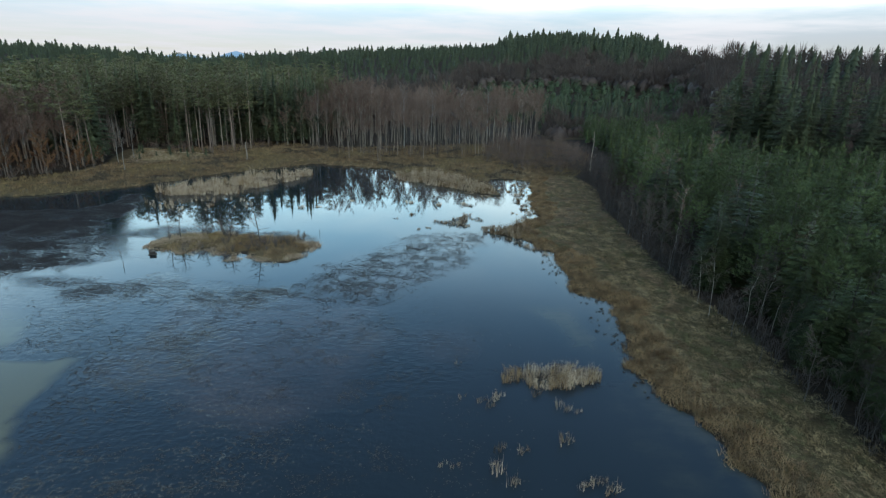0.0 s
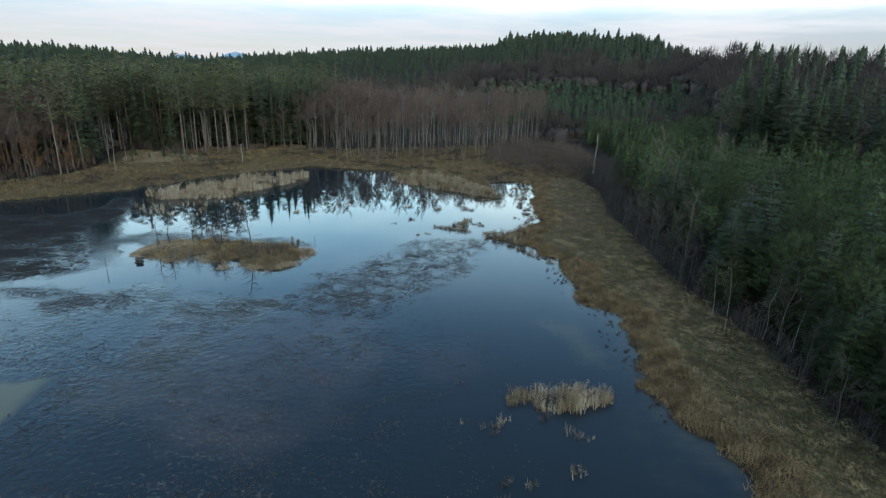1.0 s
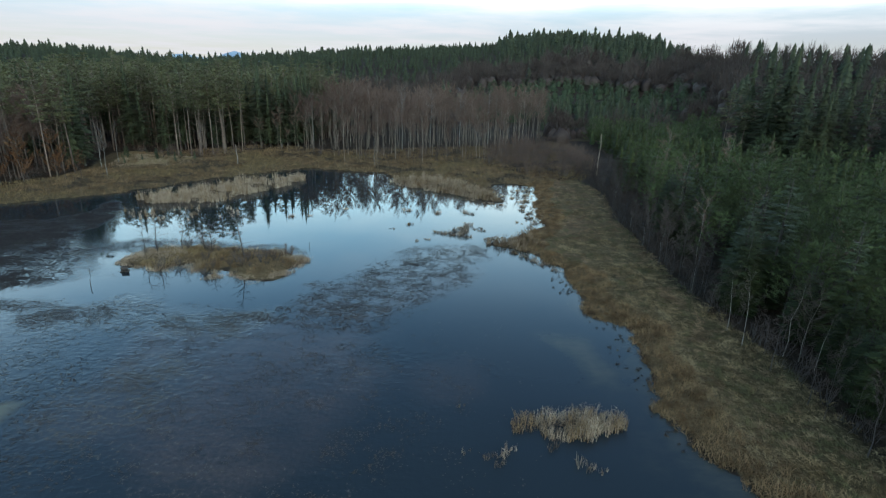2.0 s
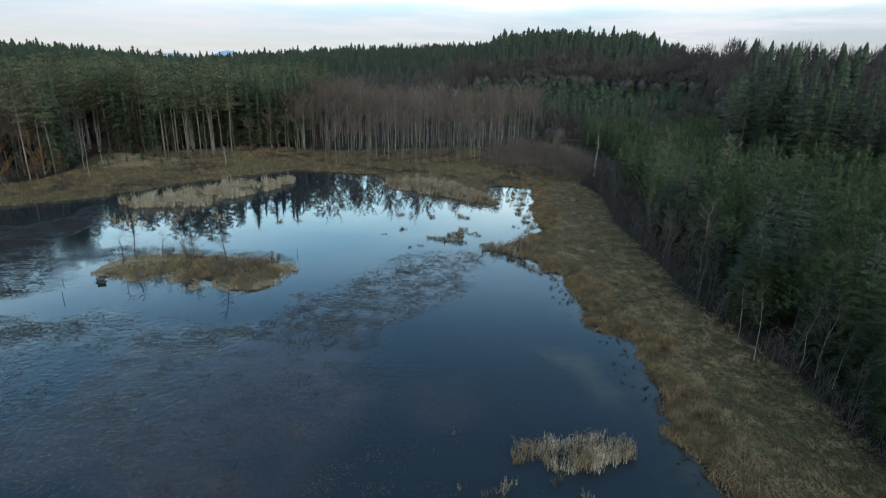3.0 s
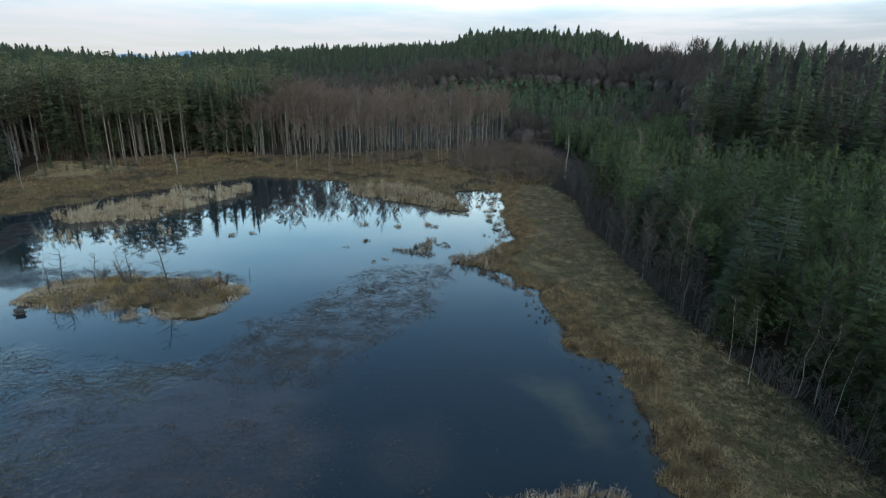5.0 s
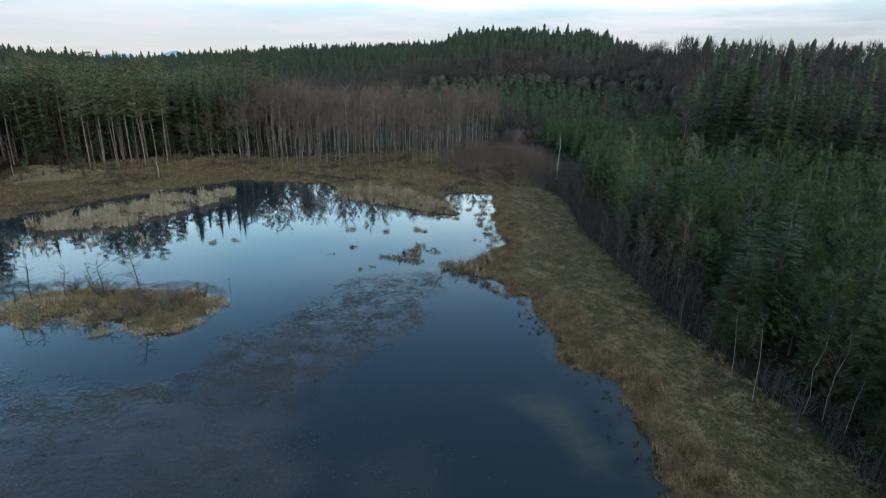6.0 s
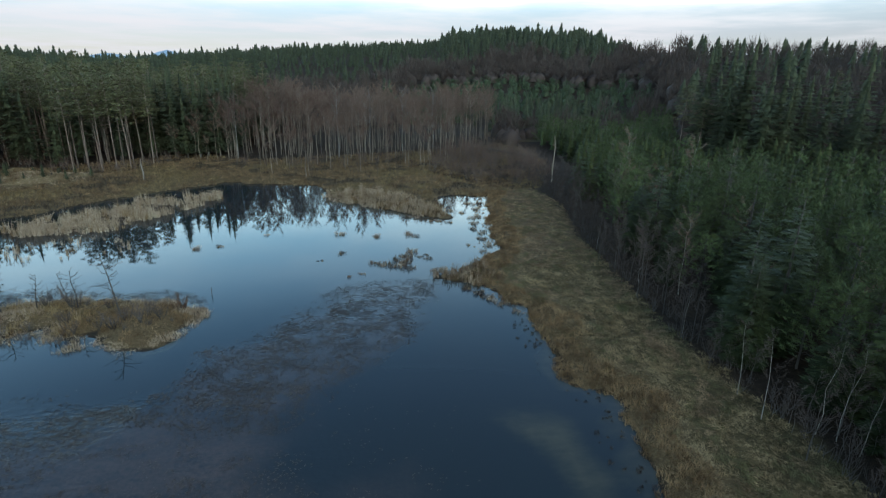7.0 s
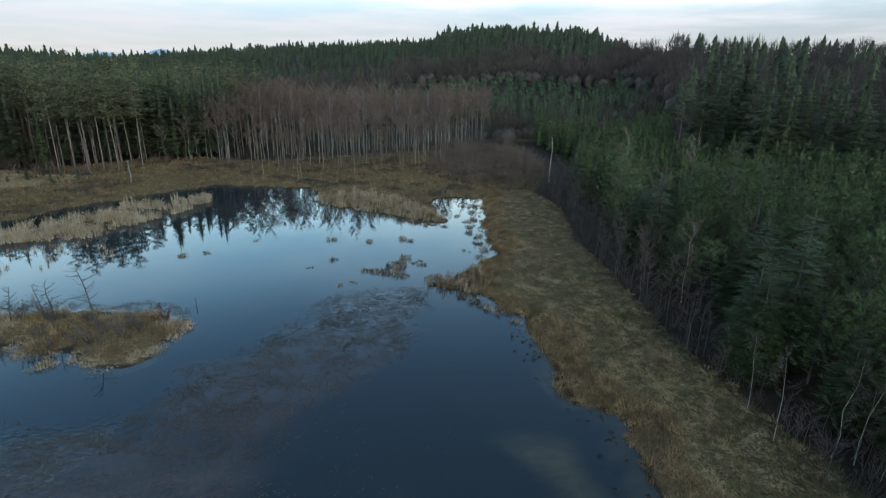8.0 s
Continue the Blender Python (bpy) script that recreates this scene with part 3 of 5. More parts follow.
# ---- plants ----
def kite(green, foot, tip, width, face=(0, 0, 1), sag=0.0):
    """A pointed spray of needles, broadest past its middle, its flat side towards face."""
    foot, tip = Vector(foot), Vector(tip)
    side = (tip - foot).cross(Vector(face))
    side = side.normalized() * width / 2 if side.length > 1e-6 else Vector((width / 2, 0, 0))
    mid = foot.lerp(tip, 0.58) - Vector((0, 0, sag))
    n = len(green.v)
    green.v += [tuple(foot), tuple(mid - side), tuple(tip), tuple(mid + side)]
    green.f += [(n, n + 1, n + 2), (n, n + 2, n + 3)]


def sliver(green, foot, tip, width, face):
    """A narrow needled twig, its flat side towards face."""
    side = (tip - foot).cross(face)
    side = side.normalized() * width / 2 if side.length > 1e-6 else Vector((width / 2, 0, 0))
    near = foot.lerp(tip, 0.22)
    green.tri(near - side, near + side, tip)


def brush(green, foot, axis, length, count, width):
    """A needled shoot: a sheaf of twigs that splay round its axis."""
    axis, foot = Vector(axis).normalized(), Vector(foot)
    for _ in range(count):
        d = (axis + Vector((random.gauss(0, 0.45), random.gauss(0, 0.45), random.gauss(0.05, 0.3)))).normalized()
        p = foot + axis * length * random.uniform(-0.1, 0.35)
        face = Vector((random.gauss(0, 0.7), random.gauss(0, 0.7), 0.9))
        sliver(green, p, p + d * length * random.uniform(0.55, 1.0), width * random.uniform(0.75, 1.25), face)


def spruce(h, reach, whorls, per, seed, start=0.06, droop=0.3, trunk_r=None, taper=0.8, core=0.55, side=1, ragged=0.25):
    """A spruce in whorls of drooping boughs with upturned tips; side: pairs of side sprays on a bough."""
    random.seed(seed)
    wood, green = Shape(), Shape()
    r = trunk_r or h * 0.011
    wood.tube([(0, 0, -0.3), (0, 0, h * 0.45), (0, 0, h * 0.97)], [r * 1.2, r * 0.7, 0.015], 5)
    # solid inner core, added to fill the tree and block light through it
    if core:
        skirts(green, h * 0.98, reach * core, max(5, whorls // 2), 6, start, taper, 0.4)
    lop = [random.uniform(0.8, 1.15) for _ in range(8)]
    for i in range(whorls):
        f = max(0.0, (i + random.uniform(-0.35, 0.35)) / whorls)
        z = h * (start + (0.97 - start) * f)
        length = reach * (1 - f) ** taper * (0.6 + 0.4 * min(1, f * 5)) + 0.05 * reach
        turn = random.uniform(0, 6.28)
        n = per if f < 0.8 else max(4, per - 2)
        for k in range(n):
            a = turn + 6.283 * k / n + random.uniform(-0.3, 0.3)
            l = length * random.uniform(1 - ragged, 1 + 0.6 * ragged) * lop[int(a / 0.785) % 8]
            out, across = Vector((math.cos(a), math.sin(a), 0)), Vector((-math.sin(a), math.cos(a), 0))
            drop = droop * (1.1 - 1.5 * f) * l
            p0, tip = Vector((0, 0, z)) + out * 0.12 * l, Vector((0, 0, z - drop)) + out * l
            kite(green, p0, tip, 0.16 * l + 0.05, out * 0.35 + Vector((0, 0, 1)), 0.06 * l)
            for j in range(side):
                q = p0.lerp(tip, 0.2 + 0.7 * (j + random.uniform(0.2, 0.8)) / side)
                w = l * (0.50 - 0.30 * j / max(1, side)) * random.uniform(0.75, 1.2)
                for sgn in (-1, 1):
                    end = q + across * sgn * w * 0.75 + out * w * 0.85 + Vector((0, 0, random.uniform(-0.3, 0.12) * w))
                    sliver(green, q, end, 0.26 * w + 0.05, out * 0.4 + Vector((random.gauss(0, 0.3), random.gauss(0, 0.3), 1)))
    for k in range(3):
        green.blade((0, 0, h * 0.92), (random.uniform(-0.04, 0.04), random.uniform(-0.04, 0.04), h * random.uniform(0.99, 1.02)), h * 0.012)
    return wood, green


def skirts(green, h, reach, layers, n, start=0.05, taper=0.75, ragged=0.25):
    """Overlapping ragged skirts of boughs that fill a conifer's body; as a core they also block light."""
    for i in range(layers):
        f = i / layers
        z = h * (start + (0.99 - start) * f)
        r = reach * (1 - f) ** taper * random.uniform(0.85, 1.1) * (0.75 + 0.25 * min(1, 3 * f + 0.2))
        top = len(green.v)
        green.v.append((0, 0, min(h, z + (h * (1 - start) / layers) * 1.55)))
        turn = random.uniform(0, 6.28)
        for k in range(2 * n):
            a = turn + math.pi * k / n + random.uniform(-0.12, 0.12)
            q = r * (random.uniform(1 - ragged, 1 + ragged) if k % 2 == 0 else random.uniform(0.42, 0.62))
            green.v.append((math.cos(a) * q, math.sin(a) * q, z - (0.10 * r if k % 2 == 0 else -0.14 * r) + random.uniform(-0.08, 0.08) * r))
        for k in range(2 * n):
            green.f.append((top, top + 1 + k, top + 1 + (k + 1) % (2 * n)))


def far_conifer(h, reach, layers, n, seed, start=0.05, taper=0.58):
    random.seed(seed)
    wood, green = Shape(), Shape()
    wood.tube([(0, 0, -0.3), (0, 0, h * 0.5)], [h * 0.011, h * 0.007], 4, False)
    skirts(green, h, reach, layers, n, start, taper)
    return wood, green


def lump(green, h, reach, base, seed, rings=5, n=9, rough=0.2):
    """A lumpy crown body, closed above, open below."""
    rng = random.Random(seed)
    first = len(green.v)
    bulge = [rng.uniform(1 - rough, 1 + rough) for _ in range(n)]
    for i in range(rings):
        u = i / rings
        for k in range(n):
            a = 6.283 * (k + 0.5 * (i % 2)) / n
            r = reach * math.sqrt(1 - u ** 2.6) * bulge[k] * rng.uniform(1 - rough, 1 + rough)
            green.v.append((math.cos(a) * r, math.sin(a) * r, base + (h - base) * (u + rng.uniform(-0.05, 0.05))))
    for i in range(rings - 1):
        for k in range(n):
            a, b = first + i * n + k, first + i * n + (k + 1) % n
            green.f += [(a, b, b + n), (a, b + n, a + n)]
    top = len(green.v)
    green.v.append((0, 0, h * rng.uniform(0.98, 1.04)))
    green.f += [(top - n + k, top - n + (k + 1) % n, top) for k in range(n)]


def dome_tree(h, reach, seed, count=64, fine=0.15):
    """A leafless tree seen from afar: stem, a solid low body added to block light and fill dark gaps, and a haze of
    rising shoots above it.
    """
    random.seed(seed)
    wood, haze = Shape(), Shape()
    wood.tube([(0, 0, -0.3), (0, 0, h * 0.6)], [0.12, 0.06], 3, False)
    lump(haze, h * 0.42, reach * 0.62, h * 0.02, seed, 3, 7, 0.25)
    for i in range(count):
        a, k = random.uniform(0, 6.28), math.sqrt(random.random())
        out = Vector((math.cos(a), math.sin(a), 0))
        q = out * reach * k * 0.85 + Vector((0, 0, h * (0.70 - 0.34 * k * k) * random.uniform(0.75, 1.0)))
        e = out * 0.55 * k + Vector((random.gauss(0, 0.22), random.gauss(0, 0.22), 1.0))
        face = out * k + Vector((random.gauss(0, 0.5), random.gauss(0, 0.5), 0.3))
        sliver(haze, q, q + e.normalized() * h * random.uniform(0.14, 0.30), fine * random.uniform(0.7, 1.5), face)
    return wood, haze


def far_bush(h, reach, seed):
    """A young planted conifer seen from afar: a bushy body with ragged shoots."""
    random.seed(seed)
    wood, green = Shape(), Shape()
    wood.tube([(0, 0, -0.3), (0, 0, h * 0.5)], [0.06, 0.04], 3, False)
    lump(green, h * 0.6, reach * 0.5, 0.2, seed, 3, 6, 0.25)
    for i in range(56):
        a, u = random.uniform(0, 6.28), random.uniform(0.1, 1.5)
        q = Vector((math.cos(a) * reach * 0.7 * math.cos(u), math.sin(a) * reach * 0.7 * math.cos(u), h * 0.8 * math.sin(u)))
        sliver(green, q, q + Vector((math.cos(a) * 0.6, math.sin(a) * 0.6, random.uniform(0.4, 1.1))) * 1.1, 0.3, Vector((math.cos(a), math.sin(a), random.uniform(0.2, 1.2))))
    return wood, green


def young_pine(h, seed, whorls=10, per=6, count=18, size=0.60, width=0.056, reach=0.25, core=False):
    """A bushy young Scots pine: rising boughs that end in upright needled shoots."""
    random.seed(seed)
    wood, green = Shape(), Shape()
    wood.tube([(0, 0, -0.3), (random.uniform(-0.15, 0.15), 0, h * 0.5), (0, 0, h * 0.96)], [h * 0.009, h * 0.006, 0.012], 4)
    if core:
        skirts(green, h * 0.62, h * reach * 0.42, 4, 5, 0.1, 0.6, 0.35)
    lop = [random.uniform(0.75, 1.2) for _ in range(6)]
    for i in range(whorls):
        f = i / whorls
        z = h * (0.18 + 0.74 * f)
        far = h * reach * (1 - f) ** 0.6 + 0.22
        turn = random.uniform(0, 6.28)
        n = per if f < 0.75 else max(3, per - 2)
        for k in range(n):
            a = turn + 6.283 * k / n + random.uniform(-0.35, 0.35)
            l = far * random.uniform(0.65, 1.12) * lop[int(a) % 6]
            out = Vector((math.cos(a), math.sin(a), 0))
            tip = out * l + Vector((0, 0, z + l * random.uniform(0.22, 0.5)))
            wood.blade((0, 0, z), tip, 0.05)
            brush(green, tip - out * 0.12, out * 0.45 + Vector((0, 0, 0.85)), size, count, width)
            for s in (0.45, 0.72):
                q = Vector((0, 0, z)).lerp(tip, s) + Vector((random.gauss(0, 0.12), random.gauss(0, 0.12), 0))
                brush(green, q, out * 0.7 + Vector((random.gauss(0, 0.4), random.gauss(0, 0.4), 0.55)), size * 0.9, max(3, int(count * 0.7)), width * 1.1)
    brush(green, (0, 0, h * 0.84), (0, 0, 1), h * 0.15, count, width)
    return wood, green


def pad(green, c, r, count, width):
    """A flat-topped clump of pine needles, light above and dark below."""
    c, turn = Vector(c), random.uniform(0, 6.28)
    for k in range(count):
        a = turn + 6.283 * k / count + random.uniform(-0.3, 0.3)
        out = Vector((math.cos(a), math.sin(a), 0))
        l = r * random.uniform(0.5, 1.2)
        p = c + out * l * random.uniform(0.0, 0.35) + Vector((0, 0, random.uniform(0.0, 0.25) * r))
        face = Vector((random.gauss(0, 0.6), random.gauss(0, 0.6), 0.8))
        sliver(green, p, c + out * l + Vector((0, 0, random.uniform(-0.15, 0.4) * r)), width * random.uniform(0.8, 1.2), face)


def old_pine(h, seed, limbs=22, clumps=4, count=10, bare=0.56, size=0.95, spread=0.15):
    """A tall Scots pine: long bare trunk, dead stubs, a crown of layered clumps."""
    random.seed(seed)
    wood, green = Shape(), Shape()
    b = [random.uniform(-0.5, 0.5) for _ in range(4)]
    pts = [(0, 0, -0.3), (b[0] * 0.3, b[1] * 0.3, h * 0.3), (b[0], b[1], h * 0.62), (b[0] * 0.9 + b[2] * 0.4, b[1] * 0.8 + b[3] * 0.4, h * 0.95)]
    wood.tube(pts, [0.155, 0.125, 0.09, 0.03], 6)

    def spine(f):
        z = f * h * 0.96
        for lo, hi in zip(pts, pts[1:]):
            if z <= hi[2] or hi is pts[-1]:
                return Vector(lo).lerp(Vector(hi), max(0.0, min(1.0, (z - lo[2]) / (hi[2] - lo[2]))))
    for _ in range(10):
        f = random.uniform(0.25, bare + 0.1)
        p, a = spine(f), random.uniform(0, 6.28)
        wood.blade(p, p + Vector((math.cos(a), math.sin(a), random.uniform(-0.2, 0.25))) * random.uniform(0.8, 2.4), 0.08)
    lop = [random.uniform(0.6, 1.25) for _ in range(6)]
    for i in range(limbs):
        f = bare + (0.985 - bare) * (i + random.random()) / limbs
        g = (f - bare) / (1 - bare)
        p, a = spine(f), i * 2.4 + random.uniform(-0.5, 0.5)
        l = h * spread * (0.12 + 1.0 * (1 - g) ** 0.8 * min(1, 0.45 + 2.2 * g)) * random.uniform(0.65, 1.15) * lop[int(a) % 6] + 0.3
        tip = p + Vector((math.cos(a) * l, math.sin(a) * l, l * random.uniform(-0.05, 0.35) + g * 0.4))
        wood.tube([p, p.lerp(tip, 0.6) + Vector((0, 0, 0.1 * l)), tip], [0.055, 0.035, 0.012], 3, False)
        for k in range(clumps):
            q = p.lerp(tip, 0.35 + 0.62 * k / max(1, clumps - 1)) + Vector((random.gauss(0, 0.25), random.gauss(0, 0.25), random.uniform(-0.1, 0.25)))
            pad(green, q, size * (1.15 - 0.45 * g) * random.uniform(0.8, 1.2), count, 0.26 * size)
    return wood, green


def bare_tree(h, seed, limbs=15, twigs=48, spread=0.17, low=0.45, trunk_r=None, lean=0.0, fine=0.035, dark_limbs=False):
    """A leafless broadleaf tree: slim stem, rising limbs, a haze of fine twigs."""
    random.seed(seed)
    wood, haze = Shape(), Shape()
    r = trunk_r or h * 0.008
    wob = [random.uniform(-1, 1) * h * 0.018 for _ in range(6)]
    pts = [(0, 0, -0.3)] + [(wob[i] + lean * h * f * f, wob[5 - i], h * f) for i, f in enumerate((0.22, 0.45, 0.68, 0.9))]
    wood.tube(pts, [r * 1.25, r, r * 0.75, r * 0.45, r * 0.14], 5)

    def spine(f):
        zs = [q[2] / h for q in pts]
        for i in range(4):
            if f <= zs[i + 1] or i == 3:
                return Vector(pts[i]).lerp(Vector(pts[i + 1]), (f - zs[i]) / (zs[i + 1] - zs[i]))
    for i in range(limbs):
        f = low + (0.9 - low) * (i + random.random()) / limbs
        p, a = spine(f), random.uniform(0, 6.28)
        l = h * spread * random.uniform(0.6, 1.3) * (1.15 - 0.55 * (f - low) / (1 - low))
        tip = p + Vector((math.cos(a) * l * 0.75, math.sin(a) * l * 0.75, l * random.uniform(0.6, 1.2)))
        mid = p.lerp(tip, 0.5) + Vector((math.cos(a), math.sin(a), -0.3)) * l * 0.1
        if twigs > 20:
            (haze if dark_limbs else wood).tube([p, mid, tip], [r * 0.34, r * 0.2, r * 0.05], 3, False)
        else:
            wood.blade(p, tip, r * 0.6)
        for _ in range(twigs):
            s = random.uniform(0.25, 1.0)
            q = (p.lerp(mid, s * 2) if s < 0.5 else mid.lerp(tip, s * 2 - 1)) + Vector((random.gauss(0, 0.1), random.gauss(0, 0.1), random.gauss(0, 0.1))) * l * 0.6
            b = a + random.gauss(0, 1.1)
            t = l * random.uniform(0.16, 0.48)
            haze.blade(q, q + Vector((math.cos(b) * t * 0.8, math.sin(b) * t * 0.8, t * random.uniform(0.0, 1.1))), fine)
    return wood, haze


def shrub(h, seed, stems=16, twigs=16, fine=0.028):
    random.seed(seed)
    wood, haze = Shape(), Shape()
    for _ in range(stems):
        a, l = random.uniform(0, 6.28), h * random.uniform(0.6, 1.05)
        out = random.uniform(0.15, 0.6)
        foot = Vector((random.gauss(0, 0.12) * h, random.gauss(0, 0.12) * h, -0.1))
        tip = foot + Vector((math.cos(a) * l * out, math.sin(a) * l * out, l))
        wood.tube([foot, foot.lerp(tip, 0.55) + Vector((math.cos(a), math.sin(a), 0)) * 0.05 * l, tip], [0.03, 0.02, 0.006], 3, False)
        for _ in range(twigs):
            q = foot.lerp(tip, random.uniform(0.3, 1.0))
            b, t = a + random.gauss(0, 1.2), l * random.uniform(0.12, 0.35)
            haze.blade(q, q + Vector((math.cos(b) * t * 0.7, math.sin(b) * t * 0.7, t * random.uniform(0.1, 1.0))), fine)
    return wood, haze


def grass_tuft(seed, n, h, spread, width, bend=0.5, rooted=False):
    random.seed(seed)
    s = Shape()
    if rooted:
        s.v.append((0, 0, -0.1))
    for _ in range(n):
        a, r = random.uniform(0, 6.28), spread * math.sqrt(random.random())
        foot = Vector((math.cos(a) * r, math.sin(a) * r, -0.03))
        l, b = h * random.uniform(0.55, 1.1), random.uniform(0, 6.28)
        k = random.uniform(0.1, 1.0) * bend
        i = s.blade(foot, foot + Vector((math.cos(b) * l * k, math.sin(b) * l * k, l * math.sqrt(max(0.05, 1 - k * k)))), width * random.uniform(0.7, 1.4))
        if rooted:
            s.f.append((0, i, i + 1))
    return s


def reed_stalk(seed, n, h, spread, width=0.055, rooted=False):
    """Dead reeds: stiff stalks with bent leaves and a few ragged heads."""
    random.seed(seed)
    s = Shape()
    if rooted:
        s.v.append((0, 0, -0.2))
    for _ in range(n):
        a, r = random.uniform(0, 6.28), spread * math.sqrt(random.random())
        foot = Vector((math.cos(a) * r, math.sin(a) * r, -0.1))
        l, b, k = h * random.uniform(0.55, 1.08), random.uniform(0, 6.28), abs(random.gauss(0.0, 0.25))
        top = foot + Vector((math.cos(b) * l * k, math.sin(b) * l * k, l))
        i = s.blade(foot, top, width)
        if rooted:
            s.f.append((0, i, i + 1))
        for _ in range(random.choice((0, 1, 1, 2))):
            q, c, t = foot.lerp(top, random.uniform(0.35, 0.8)), random.uniform(0, 6.28), l * random.uniform(0.2, 0.45)
            e = q + Vector((math.cos(c) * t * 0.7, math.sin(c) * t * 0.7, t * random.uniform(-0.6, 0.6)))
            j = s.blade(q, e, width * 0.9)
            if rooted:
                s.f.append((i + 2, j, j + 1))
    return s


def scatter(poly, spacing, seed, keep=None, jitter=0.42):
    """Places on a loose grid inside a polygon."""
    rng = np.random.default_rng(seed)
    P = np.array(poly)
    xs = np.arange(P[:, 0].min(), P[:, 0].max() + spacing, spacing)
    ys = np.arange(P[:, 1].min(), P[:, 1].max() + spacing, spacing)
    X, Y = np.meshgrid(xs, ys)
    X = (X + rng.uniform(-jitter, jitter, X.shape) * spacing).ravel()
    Y = (Y + rng.uniform(-jitter, jitter, Y.shape) * spacing).ravel()
    ok = signed(poly, X, Y) < 0
    if keep is not None:
        ok &= keep(X, Y)
    return X[ok], Y[ok]


def tree_kind(name, variants, label, category, group, wood_name="trunk", leaf_name="crown"):
    """One model of each variant, parked nowhere: the first place that uses it takes the model itself."""
    return dict(name=name, variants=variants, label=label, category=category, group=group, made={}, wood=wood_name, leaf=leaf_name)


def plant(kind, v, m):
    if v in kind["made"]:
        return copy_thing(kind["made"][v], m)
    (wood, wm), (leaf, lm) = kind["variants"][v]
    ob = thing(kind["name"], 0, 0, 0, kind["label"], kind["category"], kind["group"])
    part(kind["wood"], wood, wm, ob)
    part(kind["leaf"], leaf, lm, ob)
    ob.matrix_basis = m
    kind["made"][v] = ob
    return ob


def place_all(kind, X, Y, seed, smin, smax, tmin=0.9, tmax=1.12, sink=0.05):
    rng = np.random.default_rng(seed)
    for x, y in zip(X, Y):
        plant(kind, int(rng.integers(len(kind["variants"]))), at(float(x), float(y), rng.uniform(0, 6.28), rng.uniform(smin, smax), rng.uniform(tmin, tmax), sink))


def rows_for(X, Y, seed, sorts, smin, smax, tmin=0.9, tmax=1.12, sink=0.05, lumps=0.0):
    rng = np.random.default_rng(seed)
    Z = height(X, Y) - sink
    S = rng.uniform(smin, smax, len(X)) * (1 + lumps * value_noise(X, Y, 1.3, 88))
    return [(int(rng.choice(sorts)), x, y, z, s, rng.uniform(0, 6.28), rng.uniform(tmin, tmax)) for x, y, z, s in zip(X, Y, Z, S)]


# ---- the wood on the far shore: tall pines ----
old_pines = tree_kind("pine_tree", [((w, BARK_PINE), (g, PINE)) for w, g in (old_pine(18.5 + 0.7 * i, 100 + i) for i in range(5))],
                      "tall Scots pine with bare trunk and clumped dark crown", "tree", "pines of the far wood")
tall_spruces = tree_kind("spruce_tree", [((w, BARK_SPRUCE), (g, SPRUCE)) for w, g in (spruce(18.5 + i, 3.2, 24, 7, 140 + i, 0.10, 0.34, taper=0.75, core=0.45, side=4) for i in range(3))],
                         "tall dark spruce with drooping boughs at the wood's edge", "tree", "spruces of the far wood")
X, Y = scatter(FOREST_LEFT, 3.4, 11)
edge = -signed(FOREST_LEFT, X, Y)
corner = signed(BROWN_CORNER, X, Y)
X, Y, edge = X[corner > 0], Y[corner > 0], edge[corner > 0]
front = (edge < 11) & (Y > 78) & (X > -112)
rng = np.random.default_rng(5)
is_spruce = (rng.random(len(X)) < 0.16) | (value_noise(X, Y, 12, 31) > np.where(X < -50, 0.40, 0.52))
sel = front & ~is_spruce
place_all(old_pines, X[sel], Y[sel], 51, 0.9, 1.06)
sel = front & is_spruce
place_all(tall_spruces, X[sel], Y[sel], 52, 0.75, 1.08)
lod_pine = [[(w, BARK_PINE), (g, PINE)] for w, g in (old_pine(19.5, 160 + i, 14, 3, 8, 0.52, 1.3) for i in range(4))]
lod_spruce = [[(w, BARK_SPRUCE), (g, SPRUCE)] for w, g in (spruce(17.5 + 0.8 * i, 2.6 + 0.3 * i, 13, 6, 170 + i, 0.2, 0.3, taper=0.72, core=0.5, side=2) for i in range(3))]
sel = ~front & (Y > 70) & (X > -135) & ((edge < 40) | (np.random.default_rng(6).random(len(X)) < 0.4))
mass("pine_wood", lod_pine + lod_spruce, rows_for(X[sel], Y[sel], 53, [0, 1, 2, 3, 0, 1, 2, 3, 4, 5, 6], 0.85, 1.12), "dense wood of tall pines and spruces behind its edge", "woodland")

# ---- alder carr behind the marsh ----
alders = tree_kind("alder_tree", [((w, BARK_ALDER), (g, TWIG)) for w, g in (bare_tree(12.0 + 0.6 * i, 200 + i, 15, 42, 0.18, 0.58, 0.075, fine=0.045) for i in range(5))],
                   "slim bare alder with pale stem and brown twigs", "tree", "bare alders of the carr")
birches_tall = tree_kind("birch_tree", [((w, BARK_BIRCH), (g, TWIG_GREY)) for w, g in (bare_tree(15.5 + i, 220 + i, 13, 42, 0.13, 0.45, 0.10) for i in range(2))],
                         "tall bare birch with white stem among alders", "tree", "birches of the carr")
X, Y = scatter(ALDERS, 3.35, 12)
edge = -signed(ALDERS, X, Y)
front = (edge < 17) & (Y < 196)
place_all(alders, X[front], Y[front], 61, 0.74, 1.18, 0.92, 1.1)
lod_alder = [[(w, BARK_SPRUCE), (g, TWIG)] for w, g in (bare_tree(12.5, 230 + i, 11, 30, 0.2, 0.5, 0.06, fine=0.085) for i in range(3))]
X2, Y2 = scatter(ALDER_FRINGE, 4.1, 28)
place_all(alders, X2, Y2, 63, 0.62, 0.95, 0.9, 1.15)
